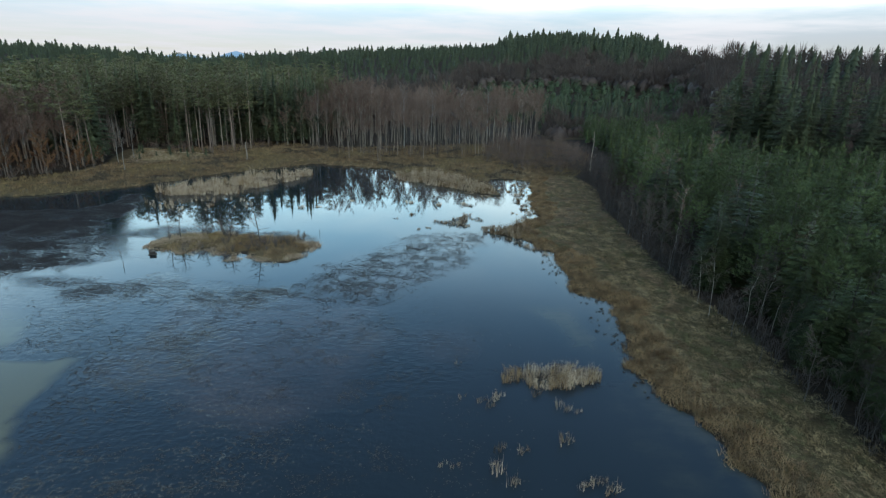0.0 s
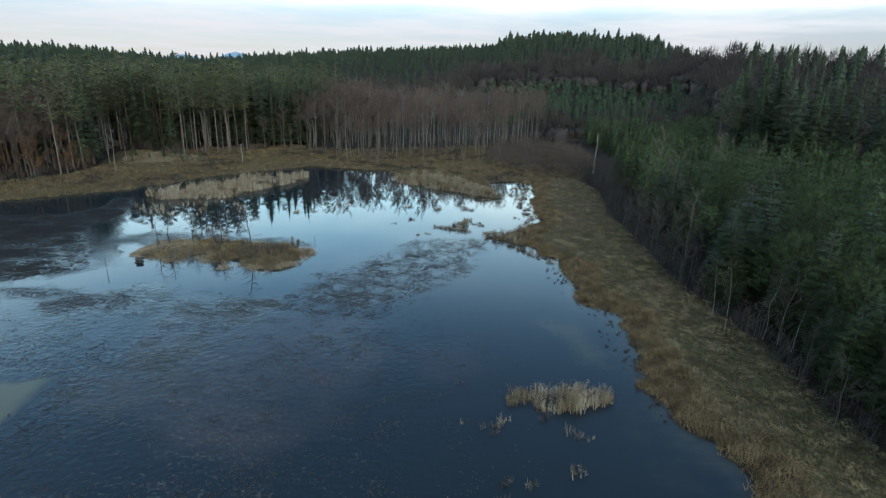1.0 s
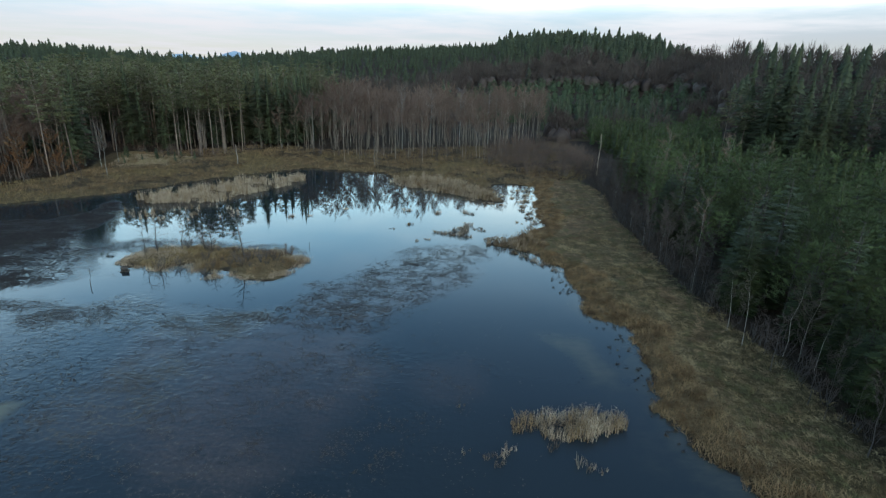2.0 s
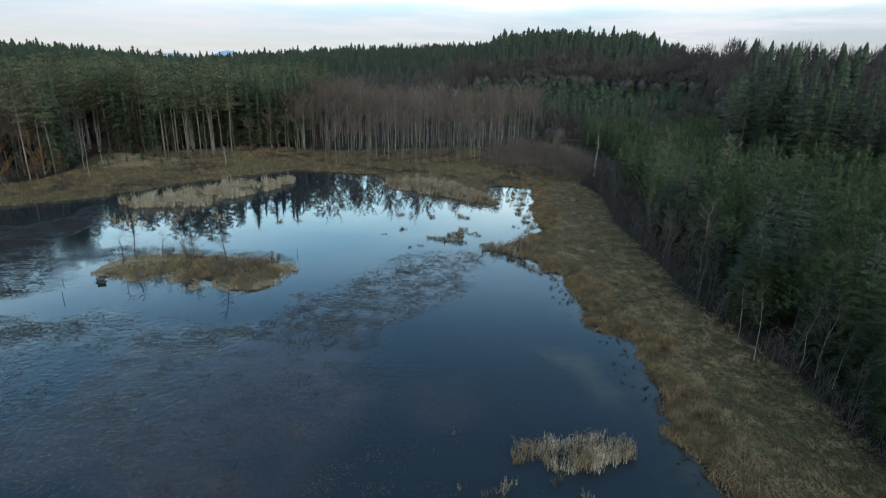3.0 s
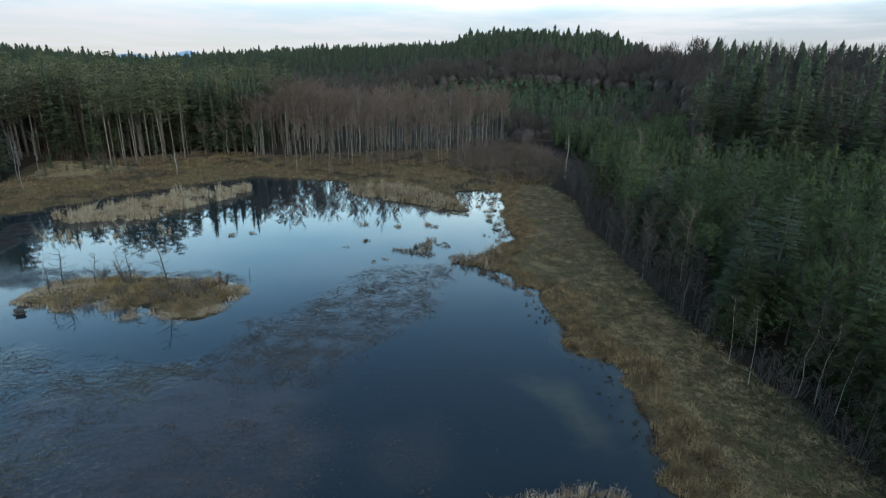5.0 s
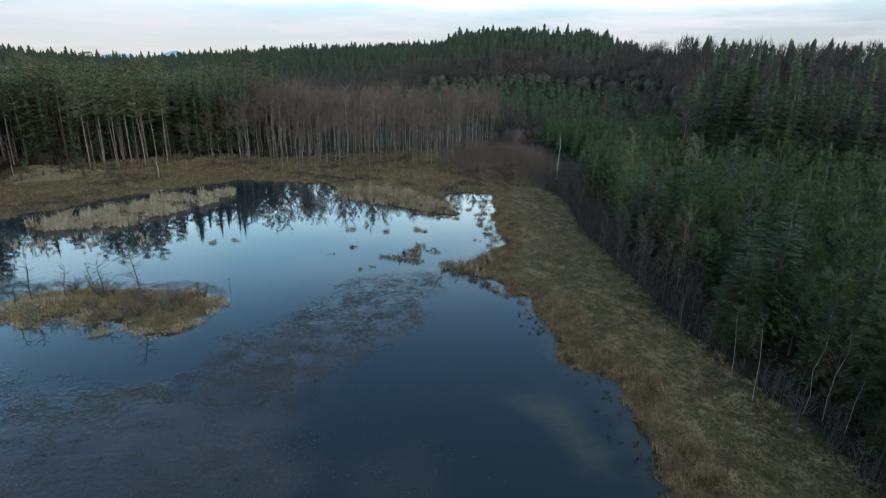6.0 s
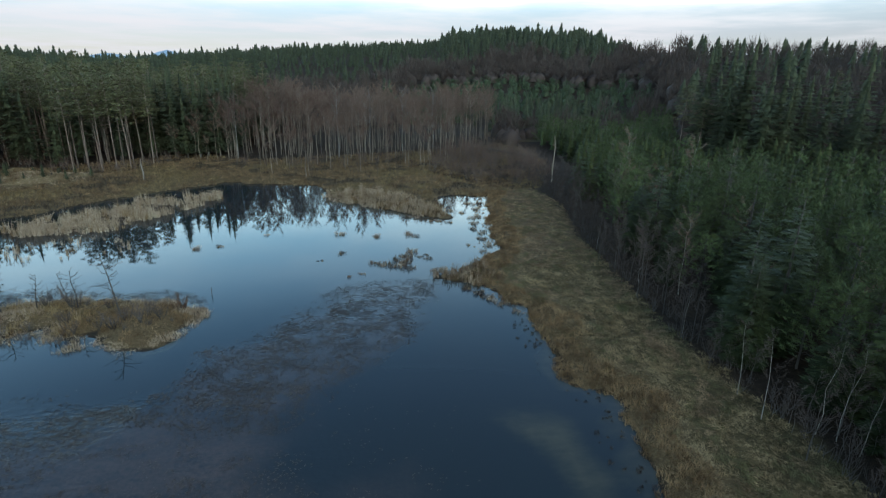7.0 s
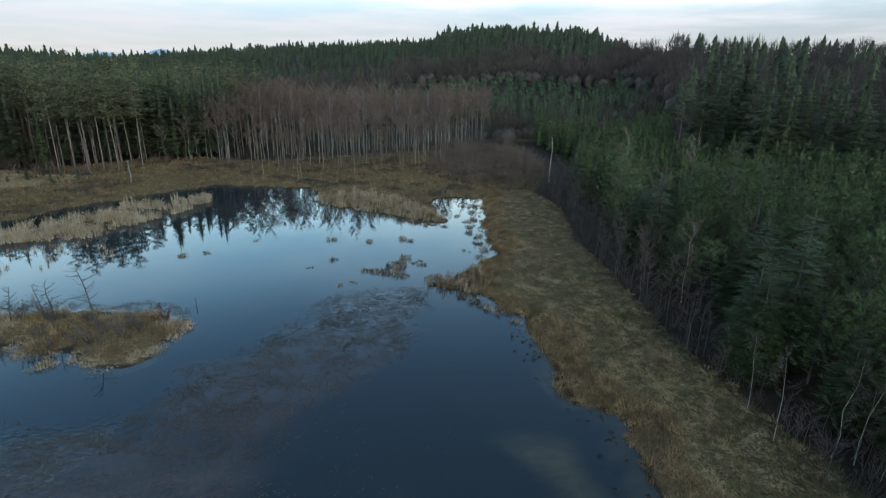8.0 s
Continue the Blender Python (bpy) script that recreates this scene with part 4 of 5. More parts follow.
X2, Y2 = scatter([(-51, 145), (-44, 146.5), (-37, 150), (-38, 157), (-47, 153)], 3.3, 30)
place_all(alders, X2, Y2, 65, 0.8, 1.1, 0.95, 1.15)
thin = ~front & (np.random.default_rng(7).random(len(X)) < 0.6)
mass("alder_wood", lod_alder, rows_for(X[thin], Y[thin], 62, [0, 1, 2], 0.9, 1.12), "bare brown alder wood with a haze of twigs", "woodland")
for x, y, s in ((12.6, 169, 1.15), (-36, 152.5, 0.9), (-4.4, 158, 0.95), (-12, 154, 1.05), (4, 163, 1.0), (-72, 116.8, 0.55), (-66, 108.8, 0.55), (-70.9, 121.1, 0.5)):
    plant(birches_tall, int(abs(x)) % 2, at(x, y, x, s))
broadleaf = tree_kind("broadleaf_tree", [((w, BARK_SPRUCE), (g, TWIG)) for w, g in (bare_tree(16.5 + i, 250 + i, 17, 46, 0.2, 0.32, 0.09, fine=0.06) for i in range(3))],
                      "tall bare brown broadleaf tree at the wood's edge", "tree", "broadleaf trees of the far wood")
X, Y = scatter(BROWN_CORNER, 3.4, 29)
place_all(broadleaf, X, Y, 64, 0.85, 1.15, 0.9, 1.1)
for i, (x, y, s) in enumerate(((-72.9, 109.7, 0.95), (-76.7, 112, 0.95), (-74.8, 105.5, 0.9), (-79.5, 104, 1.0), (-84.5, 98.5, 0.9))):
    plant(old_pines, i % 5, at(x, y, i * 1.4, s))
# outlying thin alders on the open marsh
for i, (x, y) in enumerate(((-27.7, 146), (-15.8, 129.4), (-21, 140), (-9, 141), (-2, 147), (3, 150), (-33, 147), (-18, 145), (8, 158), (-24, 133), (-6, 133), (15, 160))):
    plant(alders, i % 5, at(x, y, i * 1.3, 0.52 + 0.05 * (i % 5)))

# ---- far woods over the hill ----
def far_woods():
    far_spruce = [[(w, BARK_SPRUCE), (g, SPRUCE)] for w, g in (far_conifer(14.0 + 1.1 * i, 3.0, 8, 5, 300 + i) for i in range(4))]
    crest_spruce = [[(w, BARK_SPRUCE), (g, SPRUCE)] for w, g in (far_conifer(7.4 + 1.1 * i, 2.3 + 0.2 * i, 5, 5, 340 + i, 0.08, 0.62) for i in range(4))]
    far_pine = [[(w, BARK_PINE), (g, PINE)] for w, g in (old_pine(20, 310 + i, 9, 2, 8, 0.4, 1.8) for i in range(2))]
    far_bare = [[(w, BARK_DARK), (g, FAR_TWIG)] for w, g in (dome_tree(10.4 + 1.2 * i, 3.3 + 0.4 * i, 320 + i, 84, 0.27) for i in range(4))]
    far_young = [[(w, BARK_SPRUCE), (g, HAZED_YOUNG)] for w, g in (far_bush(4.8, 2.0, 330 + i) for i in range(2))]
    sorts = far_spruce + far_pine + far_bare + far_young + crest_spruce
    rng = np.random.default_rng(9)
    rows = []
    r = 186.0
    while r < 570:
        step = 3.9 + min(r, 330) * 0.0095 - 0.0145 * min(190, max(0, r - 330))
        n = int(r * radians(96) / step)
        A = np.radians(-48) + np.radians(96) * (np.arange(n) + rng.uniform(0, 1)) / n + rng.uniform(-0.4, 0.4, n) * step / r
        R = r + rng.uniform(-0.45, 0.45, n) * step
        X, Y = R * np.sin(A), R * np.cos(A)
        Z = height(X, Y)
        D, drift = np.degrees(A), value_noise(X, Y, 38, 41)
        for x, y, z, a, q, d in zip(X, Y, Z, D, R, drift):
            if min(signed(p, np.array([x]), np.array([y]))[0] for p in (FOREST_LEFT, ALDERS, FOREST_RIGHT, PLANTATION, MARSH_SHRUBS)) < 1.5:
                continue
            tone = a + 5 * d
            if 1 < tone < 23 and 205 + 8 * d < q < 256 + 8 * d and a > 7:
                k, s = int(rng.integers(0, 4)), rng.uniform(0.5, 0.66)
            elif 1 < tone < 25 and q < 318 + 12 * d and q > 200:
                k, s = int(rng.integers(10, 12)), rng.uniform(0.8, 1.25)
            elif -13 < tone < 24 and q < np.interp(a, [-2, 3], [300, 365]) + 25 * d:
                k, s = int(rng.integers(6, 10)), rng.uniform(0.8, 1.15)
                if rng.random() < 0.06:
                    k = int(rng.integers(0, 4))
            elif 19 < a < 27.5 and q < 300 + 15 * d:
                k, s = int(rng.integers(6, 10)), rng.uniform(0.8, 1.1)
            elif d > 0.62 and q < 330 and a < 0:
                k, s = int(rng.integers(6, 10)), rng.uniform(0.9, 1.15)
            else:
                k, s = int(rng.integers(0, 4)), rng.uniform(0.75, 1.1)
            if 6 <= k < 10:
                rows.append((int(rng.integers(6, 10)), x + rng.normal(0, 2.2), y + rng.normal(0, 2.2), z - 0.1, s * rng.uniform(0.75, 1.1), rng.uniform(0, 6.28), rng.uniform(0.8, 1.1)))
            if a > 26.7 and q < 300:
                continue
            if q > 300 and k < 4:
                k = 12 + int(rng.integers(4))
                s *= rng.choice((0.42, 0.48, 0.5, 0.55, 0.6, 0.8)) * (1.4 if 5 < a < 20.5 else 1.0)
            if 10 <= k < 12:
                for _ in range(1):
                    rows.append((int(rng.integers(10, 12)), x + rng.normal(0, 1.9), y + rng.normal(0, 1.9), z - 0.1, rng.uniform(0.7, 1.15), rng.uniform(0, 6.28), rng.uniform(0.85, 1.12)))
            rows.append((k, x, y, z - 0.1, s * (1 + 0.0004 * (q - 200)), rng.uniform(0, 6.28), rng.uniform(0.85, 1.12)))
        r += step * 0.92
    mass("hill_woods", sorts, rows, "mixed woods of dark spruce and bare brown broadleaf over hills", "woodland")


far_woods()

# ---- plantation and wood beside the grassy bank ----
young_spruces = tree_kind("young_spruce", [((w, BARK_DARK), (g, YOUNG)) for w, g in (spruce(8.6 + 0.5 * i, 2.1, 20, 8, 400 + i, 0.03, 0.16, taper=0.66, core=0, side=6) for i in range(5))],
                          "dense young green spruce of the plantation beside the bank", "tree", "plantation trees")
young_pines = tree_kind("young_pine", [((w, BARK_DARK), (g, BLUE)) for w, g in (young_pine(8.2 + 0.5 * i, 420 + i) for i in range(6))],
                        "bushy blue-green young pine of the plantation", "tree", "plantation trees")
X, Y = scatter(PLANTATION, 3.45, 13)
edge = X - np.interp(Y, [p[1] for p in PLANTATION[:13]], [p[0] for p in PLANTATION[:13]])
rng = np.random.default_rng(15)
seen = np.degrees(np.arctan2(X, Y)) < 48
near = (X < 56) & (Y > 22) & (Y < 90) & seen & (edge > np.interp(Y, (52, 66, 100), (1.5, 4.0, 6.0)))
piney = value_noise(X, Y, 9, 33) + rng.normal(0, 0.35, len(X)) > -0.25
sel = near & ~piney
place_all(young_spruces, X[sel], Y[sel], 71, 0.92, 1.28, 0.78, 0.98)
sel = near & piney
place_all(young_pines, X[sel], Y[sel], 72, 0.95, 1.3, 0.8, 0.98)
lod_young = [[(w, BARK_SPRUCE), (g, YOUNG)] for w, g in (spruce(9.0, 2.2, 12, 6, 440 + i, 0.03, 0.2, taper=0.62, core=0.5, side=3) for i in range(3))]
lod_blue = [[(w, BARK_SPRUCE), (g, BLUE)] for w, g in (young_pine(8.6, 450 + i, 8, 5, 6, 0.8, 0.14, core=True) for i in range(3))]
rest = ~near & (Y > 8) & (edge > np.interp(Y, (52, 66, 100), (1.5, 4.0, 6.0))) & seen
mass("plantation_rest", lod_young + lod_blue, rows_for(X[rest & ~piney], Y[rest & ~piney], 73, [0, 1, 2], 0.9, 1.25, 0.78, 0.98) + rows_for(X[rest & piney], Y[rest & piney], 74, [3, 4, 5], 0.92, 1.3, 0.8, 0.98),
     "thick green plantation of young spruce and pine", "woodland")
# young conifers that crowd the foot of the bank, and bare birches among the plantation
for i, (x, y, s) in enumerate(((29.0, 36.6, 0.8), (29.8, 33.6, 0.9), (31.4, 38.6, 0.9), (30.0, 30.4, 0.85), (31.8, 34.6, 1.05), (29.2, 27.6, 0.8), (29.8, 40.2, 0.72), (30.8, 42.4, 0.85), (29.2, 38.4, 0.6), (32.2, 45.2, 0.95), (30.4, 47.0, 0.8), (28.9, 52.5, 0.75))):
    plant(young_spruces, i % 5, at(x, y, i * 1.3, s))
plantation_birch = tree_kind("bare_birch", [((w, BARK_BIRCH), (g, TWIG)) for w, g in (bare_tree(9.5 + i, 470 + i, 13, 40, 0.16, 0.42, 0.05, fine=0.035) for i in range(3))],
                             "bare young birch with reddish twigs among plantation conifers", "tree", "birches in the plantation")
for i, (x, y, s) in enumerate(((30.5, 66.5, 0.95), (36.8, 53.5, 0.9), (33.5, 80, 1.0), (40, 72, 0.95), (47, 92, 1.0), (52, 104, 1.05), (37, 96, 1.0), (31.5, 56.5, 0.85), (44, 112, 1.05), (60, 106, 1.1))):
    plant(plantation_birch, i % 3, at(x, y, i * 1.9, s))

# the tall mixed wood behind the plantation
X, Y = scatter(FOREST_RIGHT, 5.4, 14)
edge = -signed(FOREST_RIGHT, X, Y)
ok = np.degrees(np.arctan2(X, Y)) < 50
front = (edge < 11) & ok & (np.hypot(X, Y) < 165)
rng = np.random.default_rng(16)
sp = rng.random(len(X)) < 0.4
bare = (~sp) & (rng.random(len(X)) < 0.65)
place_all(tall_spruces, X[front & sp], Y[front & sp], 75, 0.8, 1.1)
place_all(old_pines, X[front & ~sp & ~bare], Y[front & ~sp & ~bare], 76, 0.85, 1.05)
place_all(broadleaf, X[front & bare], Y[front & bare], 77, 0.7, 1.0)
for i, (x, y, s) in enumerate(((69.5, 133.5, 1.18), (73.5, 125, 1.28), (80, 123.5, 1.28), (71.5, 128.5, 1.15), (91, 116, 1.15), (87, 112, 1.0))):
    plant(tall_spruces, i % 3, at(x, y, i * 1.1, s))
sel = ~front & ok
X2, Y2 = scatter([(70, 192), (232, 192), (192, 60), (300, 60), (330, 190), (200, 270), (110, 290), (78, 215)], 6.0, 24,
                 lambda X, Y: (signed(FOREST_RIGHT, X, Y) > 1) & (np.hypot(X, Y) < 305) & (np.degrees(np.arctan2(X, Y)) < 46) & (np.degrees(np.arctan2(X, Y)) > 26.7))
X, Y = np.concatenate([X[sel], X2]), np.concatenate([Y[sel], Y2])
brown = (np.degrees(np.arctan2(X, Y)) + 8 * value_noise(X, Y, 26, 43) > 41) | (value_noise(X, Y, 17, 44) > 0.6)
small = lambda rows: [(k, x, y, z, s * float(np.interp(math.hypot(x, y), (120, 300), (0.92, 0.68))), yaw, tall) for k, x, y, z, s, yaw, tall in rows]
wide_spruce = [[(w, BARK_SPRUCE), (g, SPRUCE)] for w, g in (spruce(14.6 + 1.2 * i, 3.7 + 0.3 * i, 14, 7, 180 + i, 0.08, 0.3, core=0.5, taper=0.68, side=3) for i in range(3))]
wood_dome = [[(w, BARK_DARK), (g, TWIG_DARK)] for w, g in (dome_tree(14.5 + i, 3.6, 190 + i, 110, 0.22) for i in range(3))]
ridge_spruce = [[(w, BARK_SPRUCE), (g, SPRUCE)] for w, g in (far_conifer(12.0 + 1.3 * i, 2.7 + 0.3 * i, 7, 5, 195 + i, 0.08, 0.6) for i in range(3))]
far = np.hypot(X, Y) > 180
low, high = [0, 1, 2, 3, 7, 8, 9, 4, 2], [10, 11, 12, 7, 8, 9]
mass("mixed_wood", wide_spruce + [[(pair[0][0], BARK_SPRUCE), (pair[1][0], SPRUCE)] for pair in lod_pine] + wood_dome + ridge_spruce,
     small(rows_for(X[~brown & ~far], Y[~brown & ~far], 78, low, 0.7, 1.0) + rows_for(X[~brown & far], Y[~brown & far], 81, high, 0.90, 1.14) + rows_for(X[brown], Y[brown], 80, [7, 8, 9, 7, 8, 9, 10], 0.7, 0.9)),
     "dark mixed wood of spruce, pine and bare broadleaf trees", "woodland")

# fringe of slim birches and dead twiggy growth along the bank's foot
fringe = tree_kind("fringe_birch", [((w, BARK_BIRCH), (g, TWIG_DARK)) for w, g in (bare_tree(7.5 + 0.7 * i, 460 + i, 12, 30, 0.15, 0.42, 0.030, 0.10, 0.020, True) for i in range(4))],
                   "slender leaning birch with white stem at the wood's edge", "tree", "birches along the bank")
for i, (x, y, s, lean) in enumerate(((25.5, 48.9, 1.0, 2.9), (25.3, 46.0, 1.0, 3.1), (27.7, 44.3, 0.95, 0.2), (28.6, 43.6, 0.9, 0.3), (28.9, 42.2, 0.95, 0.0), (26.0, 57.5, 0.85, 0.5),
                                     (25.7, 66, 0.9, 0.4), (29.5, 96, 1.05, 0.8), (27.2, 81, 0.85, 0.2), (26.3, 73, 0.8, 1.0))):
    plant(fringe, i % 4, at(x, y, lean, 0.86 * s))
edge_alder = tree_kind("fringe_alder", [((w, BARK_DARK), (g, TWIG_DARK)) for w, g in (bare_tree(5.0 + 0.6 * i, 480 + i, 14, 34, 0.2, 0.2, 0.035, 0.05, 0.022, True) for i in range(4))],
                       "bare grey twiggy sapling at the wood's edge", "tree", "saplings along the bank")
X, Y = scatter([(25.2, 22), (29, 22), (30, 44), (28, 50), (27.6, 72), (28.6, 86), (31.5, 100), (33, 120), (28, 119), (28, 100), (25.6, 86), (25.2, 62), (25.4, 40)], 2.0, 17)
place_all(edge_alder, X[Y < 58], Y[Y < 58], 79, 0.6, 1.1)
place_all(edge_alder, X[Y >= 58], Y[Y >= 58], 79, 0.85, 1.4)
X, Y = scatter([(28, 62), (32, 62), (34, 86), (37, 104), (39, 124), (33, 120), (31.5, 100), (28.6, 86)], 2.6, 119)
place_all(edge_alder, X, Y, 120, 1.0, 1.5)

scrub = tree_kind("edge_shrub", [((w, BARK_DARK), (g, TWIG_DARK)) for w, g in (shrub(1.5 + 0.3 * i, 490 + i, 9, 14, 0.025) for i in range(4))],
                  "low bare brown shrub at the foot of the plantation", "shrub", "shrubs along the bank", "branchwork", "crown")
X, Y = scatter([(26.0, 20), (28.5, 20), (29.5, 44), (27.6, 50), (27.2, 72), (28.2, 86), (31.0, 100), (32, 118), (28.5, 118), (29.2, 100), (26.4, 86), (25.6, 62), (26.0, 40)], 1.35, 117)
place_all(scrub, X, Y, 118, 0.6, 1.2)

# ---- marsh: shrubs, snags ----
willows = tree_kind("willow_shrub", [((w, BARK_SPRUCE), (g, TWIG)) for w, g in (shrub(3.6 + 0.5 * i, 500 + i, 18, 17, 0.032) for i in range(4))],
                    "bare grey-brown willow shrub on the marsh", "shrub", "marsh shrubs", "branchwork", "crown")
X, Y = scatter(MARSH_SHRUBS, 3.1, 18)
place_all(willows, X, Y, 81, 0.5, 1.2)
X, Y = scatter([(-40, 150), (-30, 140), (-10, 138), (8, 150), (16, 166), (-4, 156), (-28, 147)], 4.2, 19)
place_all(willows, X, Y, 82, 0.35, 0.7)
X, Y = scatter([(-44, 146), (-38, 136), (-24, 128), (-8, 124), (6, 128), (12, 140), (16, 164), (-4, 156), (-28, 147)], 3.6, 20)
place_all(edge_alder, X, Y, 83, 0.4, 0.8)
X, Y = scatter([(-92, 85), (-79, 95), (-74, 103), (-76, 116), (-82, 128), (-84, 138), (-80, 139), (-66, 132.8), (-55, 132.5), (-47, 149), (-50, 153), (-58, 138), (-68, 138), (-80, 144), (-90, 144), (-90, 132), (-82, 112), (-84, 98)], 2.6, 22)
place_all(willows, X, Y, 84, 0.35, 0.75)
rusty = tree_kind("beech_sapling", [((w, BARK_SPRUCE), (g, RUST)) for w, g in (bare_tree(7 + i, 520 + i, 16, 30, 0.26, 0.12, 0.06, 0, 0.09) for i in range(2))],
                  "young beech holding rusty dead leaves under pines", "tree", "beech saplings")
for i, (x, y, s) in enumerate(((-84, 94, 1), (-79, 99, 0.8), (-77, 103, 0.9), (-90, 90, 1.1), (-73, 105, 0.7), (-70, 107, 0.8), (-96, 86, 1.1), (-86, 98, 1.2), (-81, 97.5, 1.3), (-92, 88.5, 1.2), (-88, 91.5, 0.9), (-100, 82, 1.2), (-76.5, 101, 1.2), (-71.5, 105, 1.0), (-74.5, 107, 1.3), (-104, 78, 1.3), (-79, 104, 1.4), (-83, 99, 1.1))):
    plant(rusty, i % 2, at(x, y, i * 2.1, s))


def snag(h, seed):
    """A broken dead trunk, splintered at the top."""
    random.seed(seed)
    s = Shape()
    pts = [(0, 0, -0.3), (0.03 * h, 0, h * 0.4), (-0.02 * h, 0.02 * h, h * 0.75), (0.0, 0.0, h)]
    s.tube(pts, [0.14, 0.11, 0.09, 0.06], 7)
    for _ in range(5):
        a = random.uniform(0, 6.28)
        p = Vector((math.cos(a) * 0.08, math.sin(a) * 0.08, h - 0.05))
        s.blade(p, p + Vector((random.uniform(-0.1, 0.1), random.uniform(-0.1, 0.1), random.uniform(0.2, 0.55))), 0.10)
    stubs = []
    for _ in range(4):
        stub = Shape()
        a, z = random.uniform(0, 6.28), random.uniform(0.4, 0.9) * h
        stub.tube([(0, 0, z), (math.cos(a) * 0.5, math.sin(a) * 0.5, z + 0.2)], [0.04, 0.015], 4)
        stubs.append(stub)
    return s, stubs


for i, (x, y, h) in enumerate(((-47, 126, 4.0), (-36.3, 152, 6.5), (-28.5, 148.5, 5.5), (-16.2, 128.5, 6.0), (33.6, 123.5, 8.8), (-4.2, 150, 5.0))):
    s, stubs = snag(h, 540 + i)
    ob = thing("dead_tree", 0, 0, 0, "broken bleached dead trunk standing on the marsh", "dead tree", "dead trunks")
    part("stem", s, DEADWOOD if i == 0 else BARK_ALDER, ob)
    for stub in stubs:
        part("branch_stub", stub, BARK_ALDER, ob)
    ob.matrix_basis = at(x, y, i * 1.1)

saplings = tree_kind("spruce_sapling", [((w, BARK_SPRUCE), (g, SPRUCE)) for w, g in (spruce(2.6, 0.8, 10, 6, 560 + i, 0.03, 0.1) for i in range(2))],
                     "small self-sown spruce in the pale grass clearing", "tree", "saplings of the clearing")
for i, (x, y, s) in enumerate(((-74, 129, 1.1), (-71, 125, 1.3), (-67, 129, 0.9), (-64, 124, 1.2), (-61, 129, 1.1), (-76, 133, 0.8), (-57.5, 128, 1.2), (-69, 120, 0.8), (-65, 131, 0.9), (-60, 124, 1.0), (-70, 131, 0.7), (-63, 127, 0.6), (-73, 126, 0.7), (-66.5, 122.5, 0.6))):
    plant(saplings, i % 2, at(x, y, i * 0.9, 0.8 * s))

# ---- island ----
isle_bush = tree_kind("island_bush", [((w, BARK_DARK), (g, TWIG_GREY)) for w, g in (shrub(1.7 + 0.3 * i, 600 + i, 14, 30, 0.026) for i in range(3))],
                      "bare dark bush growing on the island", "shrub", "island bushes", "branchwork", "crown")
for i, (x, y, s) in enumerate(((-35.4, 65.6, 0.5), (-30.8, 66.8, 0.8), (-28.2, 66.2, 1.0), (-27.2, 66.8, 0.8), (-25.0, 66.4, 0.6), (-21.5, 66.2, 0.5),
                               (-30.4, 61.4, 0.8), (-29.2, 61.0, 0.8), (-31.6, 61.4, 0.6), (-28.2, 61.6, 0.6), (-30.0, 62.6, 0.6), (-26.4, 60.4, 0.6), (-25.2, 60.6, 0.7), (-26.0, 61.8, 0.7), (-27.0, 63.0, 0.7),
                               (-25.4, 63.4, 0.6), (-24.2, 62.6, 0.6), (-22.8, 62.2, 0.8), (-21.6, 61.6, 0.8), (-22.2, 63.4, 0.8), (-20.8, 62.8, 0.8), (-19.8, 62.2, 0.8), (-19.4, 63.6, 0.8), (-20.6, 64.2, 0.6), (-18.4, 63.4, 0.6))):
    plant(isle_bush, i % 3, at(x, y, i * 1.7, s))


def dead_larch(h, seed):
    """A dead little tree: thin leaning stem, bent bare branches and fine twigs."""
    random.seed(seed)
    wood, haze = Shape(), Shape()
    bend = random.uniform(-0.05, 0.05)
    spine = [(0, 0, -0.2), (-0.03 * h, bend * h, h * 0.35), (-0.09 * h, -bend * h, h * 0.7), (-0.14 * h, 0, h)]
    wood.tube(spine, [0.075, 0.058, 0.038, 0.010], 5)
    for i in range(20):
        f = 0.22 + 0.74 * (i + random.random()) / 20
        k = 0 if f < 0.35 else 1 if f < 0.7 else 2
        lo, hi = Vector(spine[k]), Vector(spine[k + 1])
        p = lo.lerp(hi, min(1.0, max(0.0, (f * h - lo.z) / (hi.z - lo.z))))
        a, l = random.uniform(0, 6.28), h * 0.34 * (1.15 - f) * random.uniform(0.5, 1.3) + 0.2
        out = Vector((math.cos(a), math.sin(a), 0))
        mid = p + out * l * 0.55 + Vector((0, 0, random.uniform(-0.05, 0.3) * l))
        tip = mid + out * l * 0.5 + Vector((random.gauss(0, 0.12) * l, random.gauss(0, 0.12) * l, random.uniform(0.0, 0.5) * l))
        haze.tube([p, mid, tip], [0.026, 0.017, 0.006], 3, False)
        for _ in range(9):
            q, b, t = (p.lerp(mid, random.uniform(0.4, 1)) if random.random() < 0.4 else mid.lerp(tip, random.random())), a + random.gauss(0, 0.9), l * random.uniform(0.15, 0.4)
            haze.blade(q, q + Vector((math.cos(b) * t, math.sin(b) * t, random.uniform(-0.1, 0.6) * t)), 0.02)
    return wood, haze


dead_tree = tree_kind("dead_larch", [((w, BARK_DARK), (g, TWIG_DARK)) for w, g in (dead_larch(5.2, 620), dead_larch(4.2, 621))],
                      "small dead tree with level bare branches on the island", "dead tree", "", "trunk", "crown")
for i, (x, y, s) in enumerate(((-23.4, 64.8, 1.12), (-27.7, 66.1, 0.95), (-28.6, 66.5, 0.9), (-31.4, 66.3, 0.85), (-33.8, 65.3, 1.0), (-35.3, 65.1, 0.7))):
    plant(dead_tree, (0, 1, 1, 1, 1, 0)[i], at(x, y, (0.2, 2.0, 0.4, 4.0, 5.0, 2.6)[i], s))
